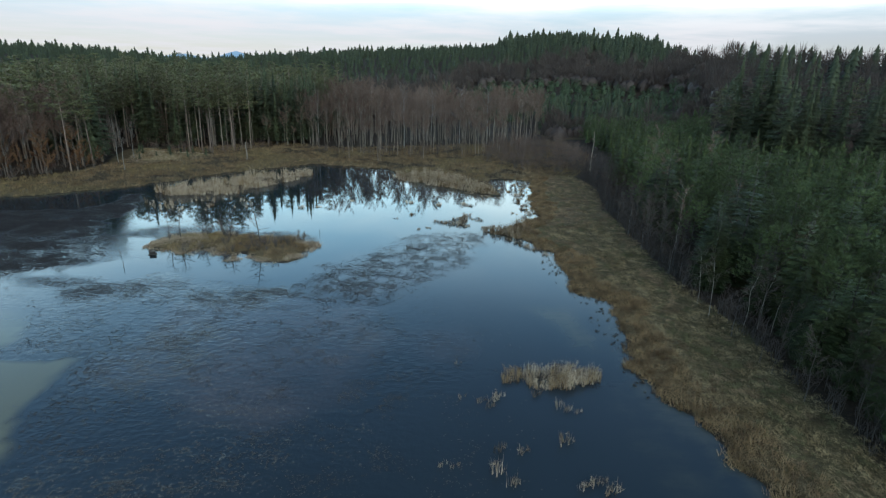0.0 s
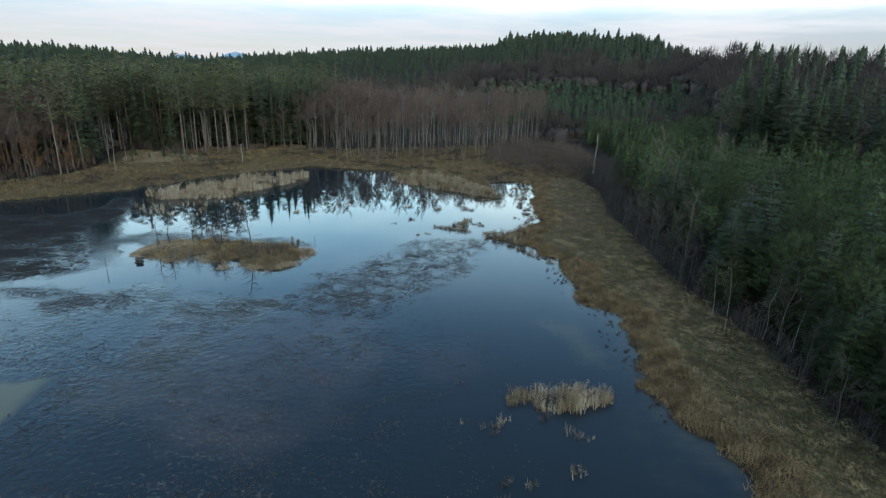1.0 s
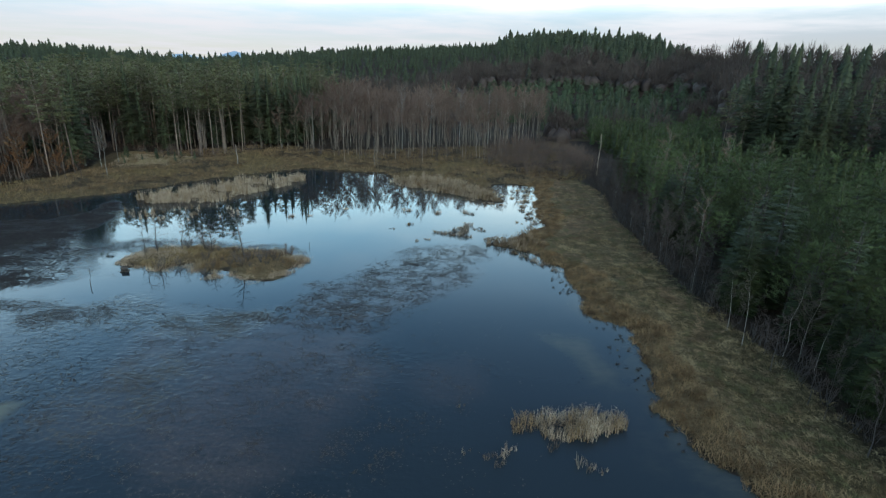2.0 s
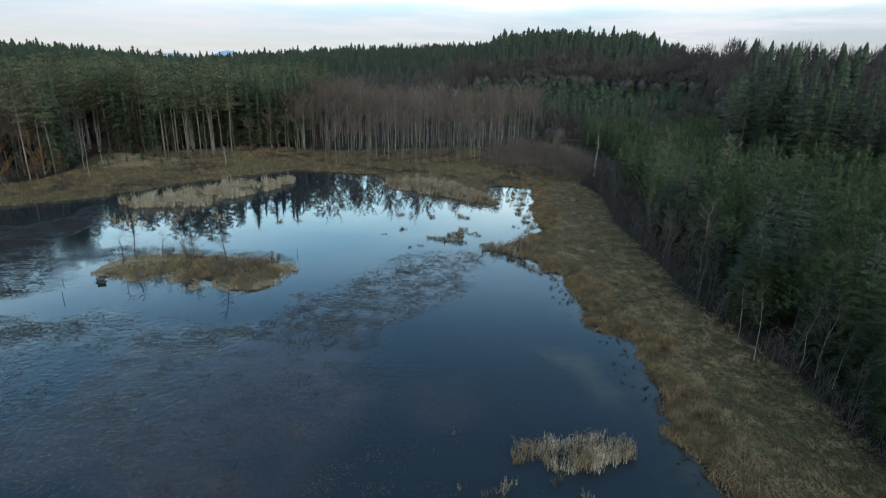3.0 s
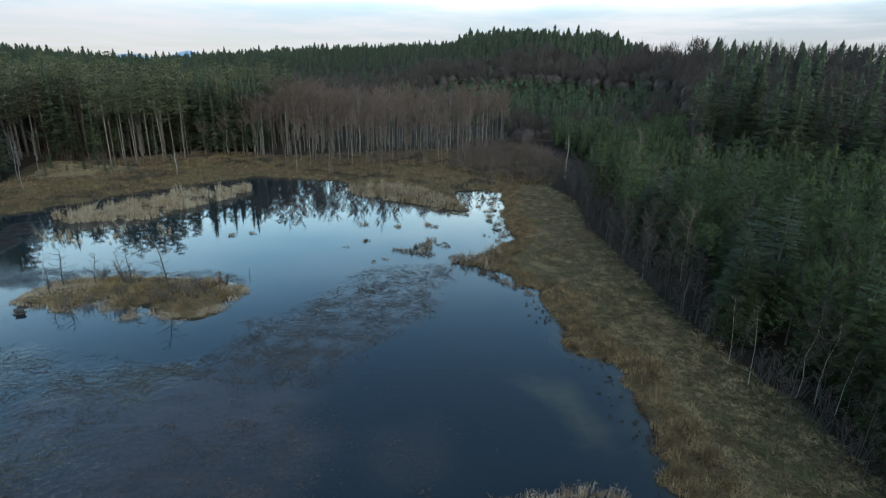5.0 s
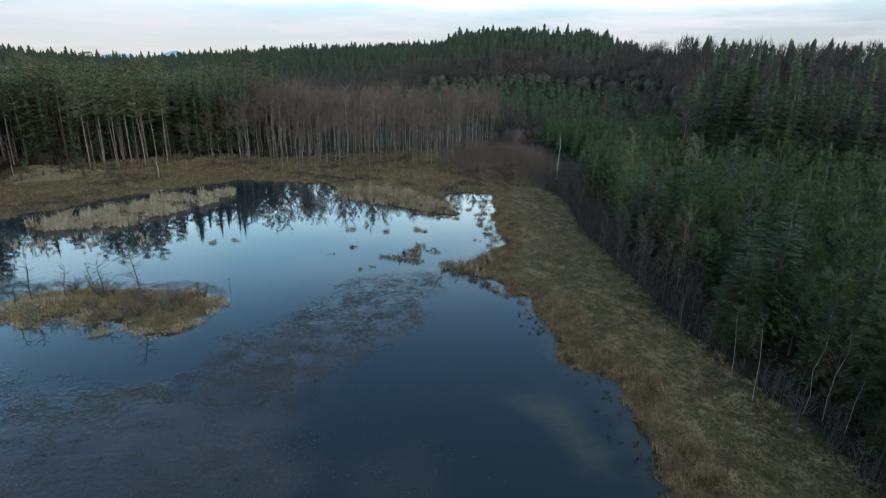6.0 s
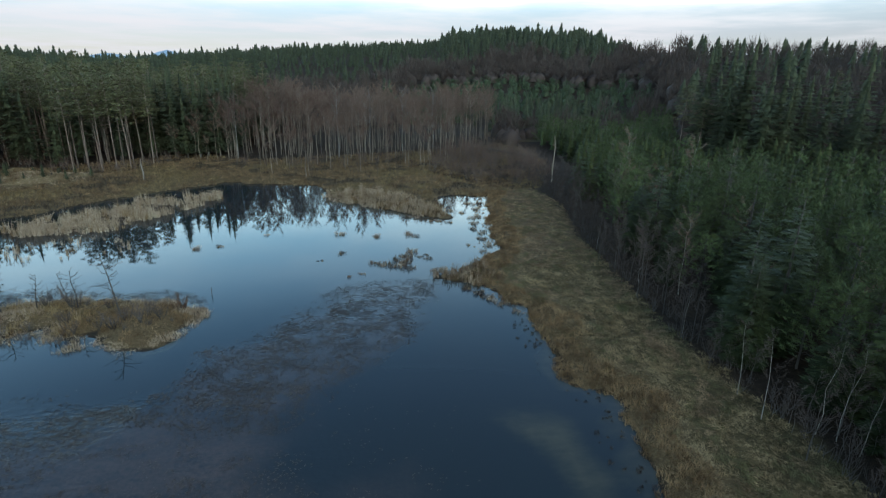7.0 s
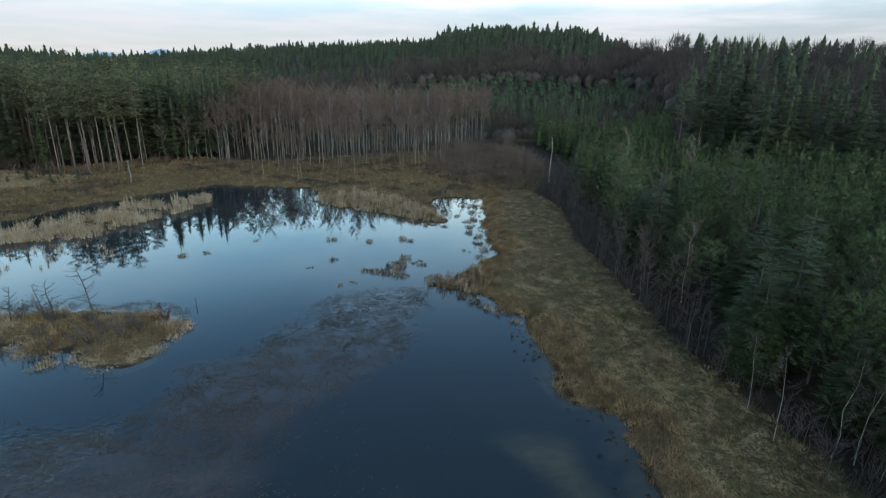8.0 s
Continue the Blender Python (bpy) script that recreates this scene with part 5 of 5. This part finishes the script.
w, g = shrub(2.2, 630, 10, 26, 0.07)
ob = thing("oak_bush", 0, 0, 0, "small bush with rusty dead leaves on the island", "shrub")
part("branchwork", w, BARK_DARK, ob)
part("foliage", g, RUST, ob)
ob.matrix_basis = at(-18.6, 66.2, 0.0, 0.8)


def nest_box():
    """A floating wooden duck house: planked walls, pitched lid, raft."""
    ob = thing("duck_house", -34.9, 60.3, 0.0, "dark weathered wooden duck house floating beside the island", "duck house", "", 0.3, 0.6)
    s = Shape()
    for i in range(4):
        s.box(1.5, 0.24, 0.10, pose(0, -0.39 + 0.26 * i, 0.08))
    part("raft", s, DARKWOOD, ob)
    for sx, sy, px, py in ((1.0, 0.05, 0, -0.36), (1.0, 0.05, 0, 0.36), (0.05, 0.67, -0.475, 0), (0.05, 0.67, 0.475, 0)):
        s = Shape()
        s.box(sx, sy, 0.55, pose(px, py, 0.405))
        part("wall", s, DARKWOOD, ob)
    for y, r in ((-0.22, 24), (0.22, -24)):
        s = Shape()
        s.box(1.25, 0.55, 0.05, pose(0, y, 0.76, r))
        part("roof_board", s, DARKWOOD, ob)


nest_box()
for x, y, h in ((-35.9, 55.9, 0.8), (-17.0, 69.8, 0.8), (-38.4, 59.6, 0.5)):
    s = Shape()
    s.tube([(0, 0, -1.2), (0.05, 0.02, h)], [0.04, 0.03], 6)
    ob = new("stake", s.mesh("stake", DARKWOOD))
    ob.location = (x, y, 0)
    tagged(ob, "dark wooden stake standing in the pond", "stake", "stakes")

# ---- reeds, sedge and grass ----
reed_sorts = [[(reed_stalk(700 + i, 7, 1.45, 0.28), REED if i % 3 else SEDGE)] for i in range(6)]
far_reed = [[(reed_stalk(730 + i, 9, 1.75, 0.32, 0.11), SEDGE if i == 5 else REED)] for i in range(6)]


def wet_rows(X, Y, seed, sorts, smin, smax):
    rng = np.random.default_rng(seed)
    Z = np.maximum(height(X, Y), -0.02)
    S = rng.uniform(smin, smax, len(X)) * (1 + 0.4 * value_noise(X, Y, 1.9, 89))
    return [(int(rng.choice(sorts)), x, y, z, s, rng.uniform(0, 6.28), rng.uniform(0.8, 1.15)) for x, y, z, s in zip(X, Y, Z, S)]


def ragged(poly, amount, seed):
    return lambda X, Y: signed(poly, X, Y) + amount * value_noise(X, Y, 1.3, seed) < -0.1


X, Y = scatter(REEDS_NEAR, 0.225, 91, lambda X, Y: ragged(REEDS_NEAR, 0.7, 61)(X, Y) & (value_noise(X, Y, 0.8, 78) > -0.75))
brown = X < 6.3 + 0.5 * value_noise(X, Y, 1.1, 48)
# darker low tufts stand among the stalks at the clump's foot
mass("reed_clump", reed_sorts + [[(grass_tuft(715 + i, 9, 0.7, 0.3, 0.05, 0.6), DARK_SEDGE)] for i in range(2)],
     wet_rows(X[brown], Y[brown], 92, (0, 3, 0, 3, 6), 0.5, 0.95) + wet_rows(X[~brown], Y[~brown], 93, (1, 2, 4, 5, 0, 6, 7), 0.55, 1.05), "clump of pale dead reeds standing in the pond", "reeds")
X, Y = scatter(REEDS_LEFT, 0.52, 93, lambda X, Y: (signed(REEDS_LEFT, X, Y) + 4.0 * value_noise(X, Y, 3.2, 62) < 0.3) & (value_noise(X, Y, 2.3, 63) + 0.5 * value_noise(X, Y, 0.9, 49) > -0.12))
X2, Y2 = scatter(REEDS_LEFT_LOW, 1.1, 94, lambda X, Y: value_noise(X, Y, 1.8, 64) > 0.0)
mass("reed_bed", far_reed, wet_rows(X, Y, 95, range(6), 0.55, 1.1) + wet_rows(X2, Y2, 96, range(6), 0.4, 0.6), "bed of pale dead reeds along the far shore", "reeds")
X, Y = scatter(REEDS_SPIT, 0.55, 97, lambda X, Y: signed(REEDS_SPIT, X, Y) + 2.0 * value_noise(X, Y, 2.5, 65) + 0.8 * value_noise(X, Y, 1.1, 77) < 0.3)
mass("reed_spit", far_reed, wet_rows(X, Y, 98, range(6), 0.4, 0.9), "brown spit of dead reeds reaching into the pond", "reeds")
X, Y = scatter(REEDS_POINT, 0.5, 99, lambda X, Y: signed(REEDS_POINT, X, Y) + 0.5 * value_noise(X, Y, 1.3, 66) < 0.1)
mass("reed_point", far_reed, wet_rows(X, Y, 100, range(6), 0.55, 0.8), "tongue of dead reeds at the grassy bank", "reeds")

# single tufts that stand in open water
spots = ((3.7, 26.9, .5), (5.1, 26.8, .45), (3.4, 25.1, .75), (4.2, 24.1, .55), (7.9, 27.7, .7), (8.1, 24.0, .4), (8.7, 24.2, .5), (9.6, 23.7, .65), (9.3, 24.4, .4), (3.7, 32.1, .5), (2.9, 32.0, .4),
         (8.2, 31.6, .5), (8.7, 31.2, .45), (1.5, 32.4, .3), (1.3, 37.0, .25), (6.9, 32.9, .5), (0.2, 25.5, .3), (0.9, 25.4, .3), (4.2, 32.6, .45), (3.4, 31.3, .4), (5.0, 34.6, .35), (9.4, 31.0, .3))
for i, (x, y, s) in enumerate(spots):
    for j in range(2):
        shape = reed_stalk(800 + 2 * i + j, 10, 1.5, 0.5, 0.085, True)
        ob = new("reed_tuft", shape.mesh("reed_tuft", REED))
        ob.matrix_basis = Matrix.Translation((x + 0.4 * j, y + 0.25 * j, 0)) @ Matrix.Scale(s * (1.1 - 0.3 * j), 4)
        tagged(ob, "small tuft of dead reed in open water", "reeds", "reed tufts in the pond")
islets = ((-6.2, 90.0, 1.0), (-5.2, 81.9, .8), (3.5, 89.7, 1.0), (4.6, 88.8, .8), (-0.8, 89, .9), (0.0, 77.9, 1.0), (0.9, 77.4, 1.2), (2.0, 77.2, 1.3), (2.8, 78.0, 1.2), (3.2, 80.2, 1.2), (3.7, 82.2, 1.2),
          (1.6, 79.5, 1.0), (-1.2, 78.3, .8), (3.0, 76.2, 1.0), (-3.6, 73.9, .5), (-2.1, 74.8, .5), (-7.2, 79.5, .4), (-23.3, 84.6, .9), (-21, 85.5, .7), (-38.3, 84.2, 1), (-16, 90, .5),
          (13, 92, 1), (13.6, 95, .9), (14.2, 90.5, 1), (14.5, 99, 1.1), (13.4, 98, .9), (12.2, 101, .8), (14.9, 103, 1), (16, 107, 1), (14.3, 107.4, .8), (13.8, 84.5, 1), (13.1, 87.4, .9), (12.6, 82, .8),
          (10.2, 68.6, 1.1), (11.2, 67.3, 1.1), (12.2, 66.2, .9), (9.0, 70.2, .9), (12.9, 64.3, .8))
sedge_models = [grass_tuft(720 + i, 26, 0.75, 0.28, 0.05, 0.85, True).mesh("sedge_tussock", REED if i % 2 else SEDGE) for i in range(5)]
dark_models = [grass_tuft(725 + i, 26, 0.75, 0.28, 0.05, 0.85, True).mesh("sedge_tussock", DARK_SEDGE) for i in range(3)]
islet_models = [reed_stalk(900 + i, 26, 0.95, 0.5, 0.075, True).mesh("reed_islet", (REED, SEDGE, REED, DARK_SEDGE, REED)[i]) for i in range(5)]
rng = np.random.default_rng(33)
drift = [(float(x), float(y), float(s)) for x, y, s in zip(rng.uniform(-7, 11, 60), rng.uniform(75, 108, 60), rng.uniform(0.35, 0.9, 60))]
islets += tuple(q for q in drift if -2.2 < float(land_distance(np.array(q[0]), np.array(q[1]))) < -0.2 or (abs(q[0] - 2) < 4 and abs(q[1] - 79.5) < 4))
for i, (x, y, s) in enumerate(islets):
    for j in range(2):
        ob = new("reed_islet", islet_models[(i + 2 * j) % 5])
        ob.matrix_basis = Matrix.Translation((x + 0.5 * j * math.cos(i), y + 0.35 * j * math.sin(i), -0.02)) @ Matrix.Rotation(i * 1.9 + j, 4, "Z") @ Matrix.Diagonal((s * 1.2, s * 0.95, s * (0.66 - 0.2 * j), 1))
        tagged(ob, "small brown clump of dead reeds in shallow water", "reeds", "reed clumps in the pond")
for i in range(120):
    y = rng.uniform(78, 113)
    x = float(np.interp(y, [82.9, 96, 113], [15, 15.6, 18.6])) + rng.normal(-0.6, 1.2)
    ob = new("sedge_tussock", sedge_models[i % 5])
    s = rng.uniform(0.28, 0.72)
    ob.matrix_basis = Matrix.Translation((x, y, max(0.0, float(height(x, y))))) @ Matrix.Rotation(i, 4, "Z") @ Matrix.Diagonal((s * 1.4, s * 1.1, s * 0.8, 1))
    tagged(ob, "brown sedge tussock at the ragged edge of the inlet", "tussock", "tussocks of the inlet")
# small dark stumps of sedge off the bank
for i in range(90):
    y = rng.uniform(33, 70)
    x = float(np.interp(y, [p[1] for p in SHORE[4:14]], [p[0] for p in SHORE[4:14]])) - abs(rng.normal(0.2, 0.8))
    ob = new("sedge_tussock", dark_models[i % 3])
    s = rng.uniform(0.22, 0.5)
    ob.matrix_basis = Matrix.Translation((x, y, 0.0)) @ Matrix.Rotation(i, 4, "Z") @ Matrix.Diagonal((s * 1.4, s * 1.2, s * 0.7, 1))
    tagged(ob, "small dark sedge tussock at the water's edge", "tussock", "tussocks along the bank")


def combed(seed, n, h, spread, width):
    """A clump of grass that the snow laid over one way."""
    random.seed(seed)
    s = Shape()
    for _ in range(n):
        a, r = random.uniform(0, 6.28), spread * math.sqrt(random.random())
        foot = Vector((math.cos(a) * r, math.sin(a) * r, 0.0))
        l, b, up = h * random.uniform(0.6, 1.15), random.gauss(0, 0.55), random.uniform(0.12, 0.55)
        tip = foot + Vector((math.cos(b) * l, math.sin(b) * l, l * up))
        sliver(s, foot, tip, width * random.uniform(0.7, 1.3), Vector((random.gauss(0, 0.3), random.gauss(0, 0.3), 1)))
    return s


def grass_cover():
    tall = [[(grass_tuft(750 + i, 12, 0.46, 0.26, 0.034, 0.92), SEDGE)] for i in range(5)]
    mound = [[(grass_tuft(790 + i, 36, 0.55, 0.34, 0.036, 0.97), SEDGE)] for i in range(4)]
    laid = [[(combed(740 + 10 * k + i, 17, 0.44, 0.30, 0.045), m)] for k, m in enumerate((STRAW, TURF, HAY, SEDGE)) for i in range(3)]
    far = [[(grass_tuft(760 + i, 7, 0.7, 0.45, 0.09, 0.8), SEDGE)] for i in range(4)]
    far_pale = [[(grass_tuft(770 + i, 7, 0.65, 0.45, 0.09, 0.8), STRAW)] for i in range(4)]
    bank = [(9, 66), (17, 20), (27.5, 20), (27, 44), (26, 60), (27, 86), (30, 104), (28, 118), (15, 114), (12, 84)]
    land = lambda X, Y: land_distance(X, Y) > 0.05
    X, Y = scatter(bank, 0.30, 101, land)
    fringe_ = land_distance(X, Y) + 1.1 * value_noise(X, Y, 2.2, 67) < 3.0
    rows = rows_for(X[fringe_], Y[fringe_], 102, range(5), 0.6, 1.2, sink=0.0, lumps=0.6)
    X, Y = scatter(bank, 0.95, 111, lambda X, Y: (land_distance(X, Y) > 0.0) & (land_distance(X, Y) < 3.0))
    rows += rows_for(X, Y, 112, range(5, 9), 0.7, 1.35, sink=0.0)
    # lodged grass lies in long streaks: bleached along the old ruts, green between, brown sedge in the hollows
    X, Y = scatter(bank, 0.31, 103, land)
    inner = land_distance(X, Y) + 1.1 * value_noise(X, Y, 2.2, 67) > 2.2
    X, Y = X[inner], Y[inner]
    across = X - np.interp(Y, [p[1] for p in RUTS], [p[0] for p in RUTS])
    tone = 0.55 * value_noise(across, Y / 4.5, 0.9, 74) + 0.6 * value_noise(X, Y, 0.9, 75) + 0.35 * value_noise(X, Y, 3.2, 79) + 0.7 * np.exp(-((across - 0.2) / 0.55) ** 2) + 0.3 * np.exp(-((across + 1.4) / 0.5) ** 2) - 0.25 * np.exp(-((across - 2.4) / 1.2) ** 2) - 0.45 * smooth(Y, 58, 88)
    sort = np.select([tone > 0.60, tone > -0.12, tone > -0.40], [2, 0, 1], 3)
    way = np.random.default_rng(104).normal(2.6, 1.2, len(X))
    for k in range(4):
        m = sort == k
        rows += [(r[0], *r[1:5], float(w), r[6]) for r, w in zip(rows_for(X[m], Y[m], 113 + k, range(9 + 3 * k, 12 + 3 * k), 0.5, 1.0, sink=0.0, lumps=0.5), way[m])]
    mass("bank_grass", tall + mound + laid, rows, "matted dead grass and brown sedge on the bank", "grass")
    marsh = [(-112, 66), (-72, 84), (-57, 96), (-47, 110), (-30, 124.5), (-12, 121), (-9, 111), (2, 103), (10, 98), (9, 113), (19, 114), (30, 118), (40, 150), (24, 172),
             (-4, 160), (-30, 150), (-50, 158), (-72, 138), (-74, 106), (-95, 84)]
    X, Y = scatter(marsh, 0.62, 104, land)
    clear = signed(CLEARING, X, Y)
    hay = (clear < 0.5) & (value_noise(X, Y, 2.5, 83) > -0.35)
    pale = value_noise(X, Y, 7, 68) + 0.4 * value_noise(X, Y, 2, 69) > 0.25
    dark_tufts = ~pale & ~hay & (value_noise(X, Y, 3.5, 50) + 0.5 * value_noise(X, Y, 1.2, 51) < -0.35)
    dull = ~pale & ~hay & ~dark_tufts
    rows = rows_for(X[dark_tufts], Y[dark_tufts], 109, range(12, 16), 0.6, 1.2, sink=0.0) + rows_for(X[dull], Y[dull], 105, range(4), 0.6, 1.2, sink=0.0) + rows_for(X[pale & ~hay], Y[pale & ~hay], 106, range(4, 8), 0.6, 1.1, sink=0.0)
    rows += rows_for(X[hay], Y[hay], 107, range(8, 12), 0.4, 0.8, sink=0.0)
    far_hay = [[(grass_tuft(775 + i, 7, 0.6, 0.45, 0.09, 0.9), REED)] for i in range(4)]
    far_dark = [[(grass_tuft(765 + i, 7, 0.6, 0.45, 0.09, 0.8), DARK_SEDGE)] for i in range(4)]
    mass("marsh_grass", far + far_pale + far_hay + far_dark, rows, "brown and straw-coloured dead sedge over the marsh", "grass")
    X, Y = scatter([(-38, 57), (-15, 57), (-15, 70), (-38, 70)], 0.27, 107,
                   lambda X, Y: (signed(ISLE, X, Y) + 0.7 * value_noise(X, Y, 1.7, 71) < 0.4) & (value_noise(X, Y, 1.4, 73) > -0.55 - 0.12 * (Y - 60))
                   & (signed(ISLE_POOL, X, Y) + 1.3 * value_noise(X, Y, 1.2, 76) > 0))
    kind = value_noise(X, Y, 2.6, 70) + 0.06 * (-27 - X) + np.random.default_rng(2).normal(0, 0.22, len(X))
    rim = signed(ISLE, X, Y) + 0.6 * value_noise(X, Y, 1.6, 72) > -0.45
    sort = np.where(rim | (kind > 0.5), 2, np.where(kind > -0.05, 1, 0))
    big = [[(grass_tuft(780 + i, 10, h, 0.26, 0.04, 0.85), m)] for m, h in ((SEDGE, 0.38), (STRAW, 0.40), (REED, 0.45)) for i in range(4)]
    rows = []
    for k in range(3):
        s = sort == k
        rows += [(r[0] + 4 * k, *r[1:]) for r in rows_for(X[s], Y[s], 108 + k, range(4), 0.5, 1.15, sink=0.0, lumps=0.8)]
    X, Y = scatter([(-40, 56), (-14, 56), (-14, 71), (-40, 71)], 0.3, 116, lambda X, Y: (np.abs(land_distance(X, Y) + 0.5 + 0.4 * value_noise(X, Y, 1.5, 52)) < 0.75) & (signed(ISLE, X, Y) < 0.5) & (value_noise(X, Y, 0.9, 53) > -0.2))
    rows += rows_for(X, Y, 117, (0, 1, 8, 9, 10, 11), 0.5, 1.1, sink=0.0, lumps=0.8)
    rows = [(r[0], r[1], r[2], max(r[3], -0.02), *r[4:]) for r in rows]
    mass("island_grass", big, rows, "dead straw-coloured grass and sedge covering the island", "grass")


grass_cover()


def floating_weed():
    """Dead leaf scraps that lie on the water where weed grew."""
    rng = np.random.default_rng(77)
    m = foliage("floating_leaf", ((0.1, (0.012, 0.010, 0.009)), (0.5, (0.036, 0.029, 0.024)), (0.9, (0.085, 0.068, 0.054))), 0.3, 0.7, 0.2)
    n = 420000
    X, Y = rng.uniform(-62, 8, n), rng.uniform(22, 88, n)
    fields = water_fields(X, Y)
    F = np.maximum(fields["film"], fields["beds"])
    clump = 0.5 + 0.5 * value_noise(X, Y, 1.6, 24) + 0.35 * value_noise(X, Y, 0.6, 25)
    ok = (rng.random(n) < F * np.clip((clump - 0.4) * 2.4, 0, 1) * np.where(Y < 48, np.where(X > -3, 0.3, 0.45), 0.5)) & (land_distance(X, Y) < -0.3)
    X, Y = X[ok], Y[ok]
    # the thick raft of dead lily leaves
    X2, Y2 = rng.uniform(-46, 8, 190000), rng.uniform(46, 77, 190000)
    thick = 0.5 + 0.5 * value_noise(X2, Y2, 1.1, 45) + 0.4 * value_noise(X2, Y2, 0.45, 46)
    raft = (signed(PADS, X2, Y2) < 1.5) * 2.2 + ((signed(ISLE_WEED, X2, Y2) < 1.0) & (land_distance(X2, Y2) < -0.2)) * 1.0
    ok = rng.random(190000) < water_fields(X2, Y2)["film"] * raft * np.clip(thick - 0.1, 0, 1)
    X, Y = np.concatenate([X, X2[ok]]), np.concatenate([Y, Y2[ok]])
    k = len(X)
    a, l, w = rng.uniform(0, 6.283, k), rng.uniform(0.08, 0.24, k) * np.where((Y > 48) & (X > -16), 0.95, 1.0), rng.uniform(0.04, 0.10, k) * np.where((Y > 48) & (X > -16), 1.3, 1.0)
    z = rng.uniform(0.006, 0.02, k)
    c, s = np.cos(a), np.sin(a)
    V = np.empty((k, 4, 3), np.float32)
    for j, (u, v) in enumerate(((-0.5, 0), (0, -0.5), (0.5, 0), (0, 0.5))):
        V[:, j, 0], V[:, j, 1] = X + u * l * c - v * w * s, Y + u * l * s + v * w * c
        V[:, j, 2] = z + (0.02 if j in (1, 3) else 0.0) * rng.random(k)
    i = np.arange(k)[:, None] * 4
    T = np.concatenate([i + [0, 1, 2], i + [0, 2, 3]], 1).reshape(-1, 3)
    ob = new("floating_weed", mesh_of("floating_weed", V.reshape(-1, 3), T, [m]))
    tagged(ob, "scattered dead leaves and weed scraps afloat on the pond", "weed", kind="stuff")


floating_weed()


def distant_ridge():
    """The blue outline of hills on the horizon, with the haze put into their colour."""
    m, nt, b, N, L = shader("hazed_distant_woods")
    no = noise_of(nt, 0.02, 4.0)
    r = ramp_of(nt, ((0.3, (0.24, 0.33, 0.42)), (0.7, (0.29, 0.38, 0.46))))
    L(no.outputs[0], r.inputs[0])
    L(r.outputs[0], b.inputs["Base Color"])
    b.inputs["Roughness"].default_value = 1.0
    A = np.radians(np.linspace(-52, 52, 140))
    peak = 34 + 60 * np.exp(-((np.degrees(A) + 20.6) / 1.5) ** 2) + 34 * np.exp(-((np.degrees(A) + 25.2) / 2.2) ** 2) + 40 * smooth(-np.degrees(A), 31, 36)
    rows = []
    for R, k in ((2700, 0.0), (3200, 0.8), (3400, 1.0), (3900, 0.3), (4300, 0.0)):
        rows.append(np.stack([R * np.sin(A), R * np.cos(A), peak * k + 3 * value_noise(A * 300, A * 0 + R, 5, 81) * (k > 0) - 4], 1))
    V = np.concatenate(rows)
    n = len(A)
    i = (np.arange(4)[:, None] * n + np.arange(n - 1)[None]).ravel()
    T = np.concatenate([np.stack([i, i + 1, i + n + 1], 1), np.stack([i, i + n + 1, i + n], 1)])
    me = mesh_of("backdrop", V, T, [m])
    tagged(new("backdrop", me), "wooded hills on the horizon, coloured blue for haze", "hills", kind="structure")


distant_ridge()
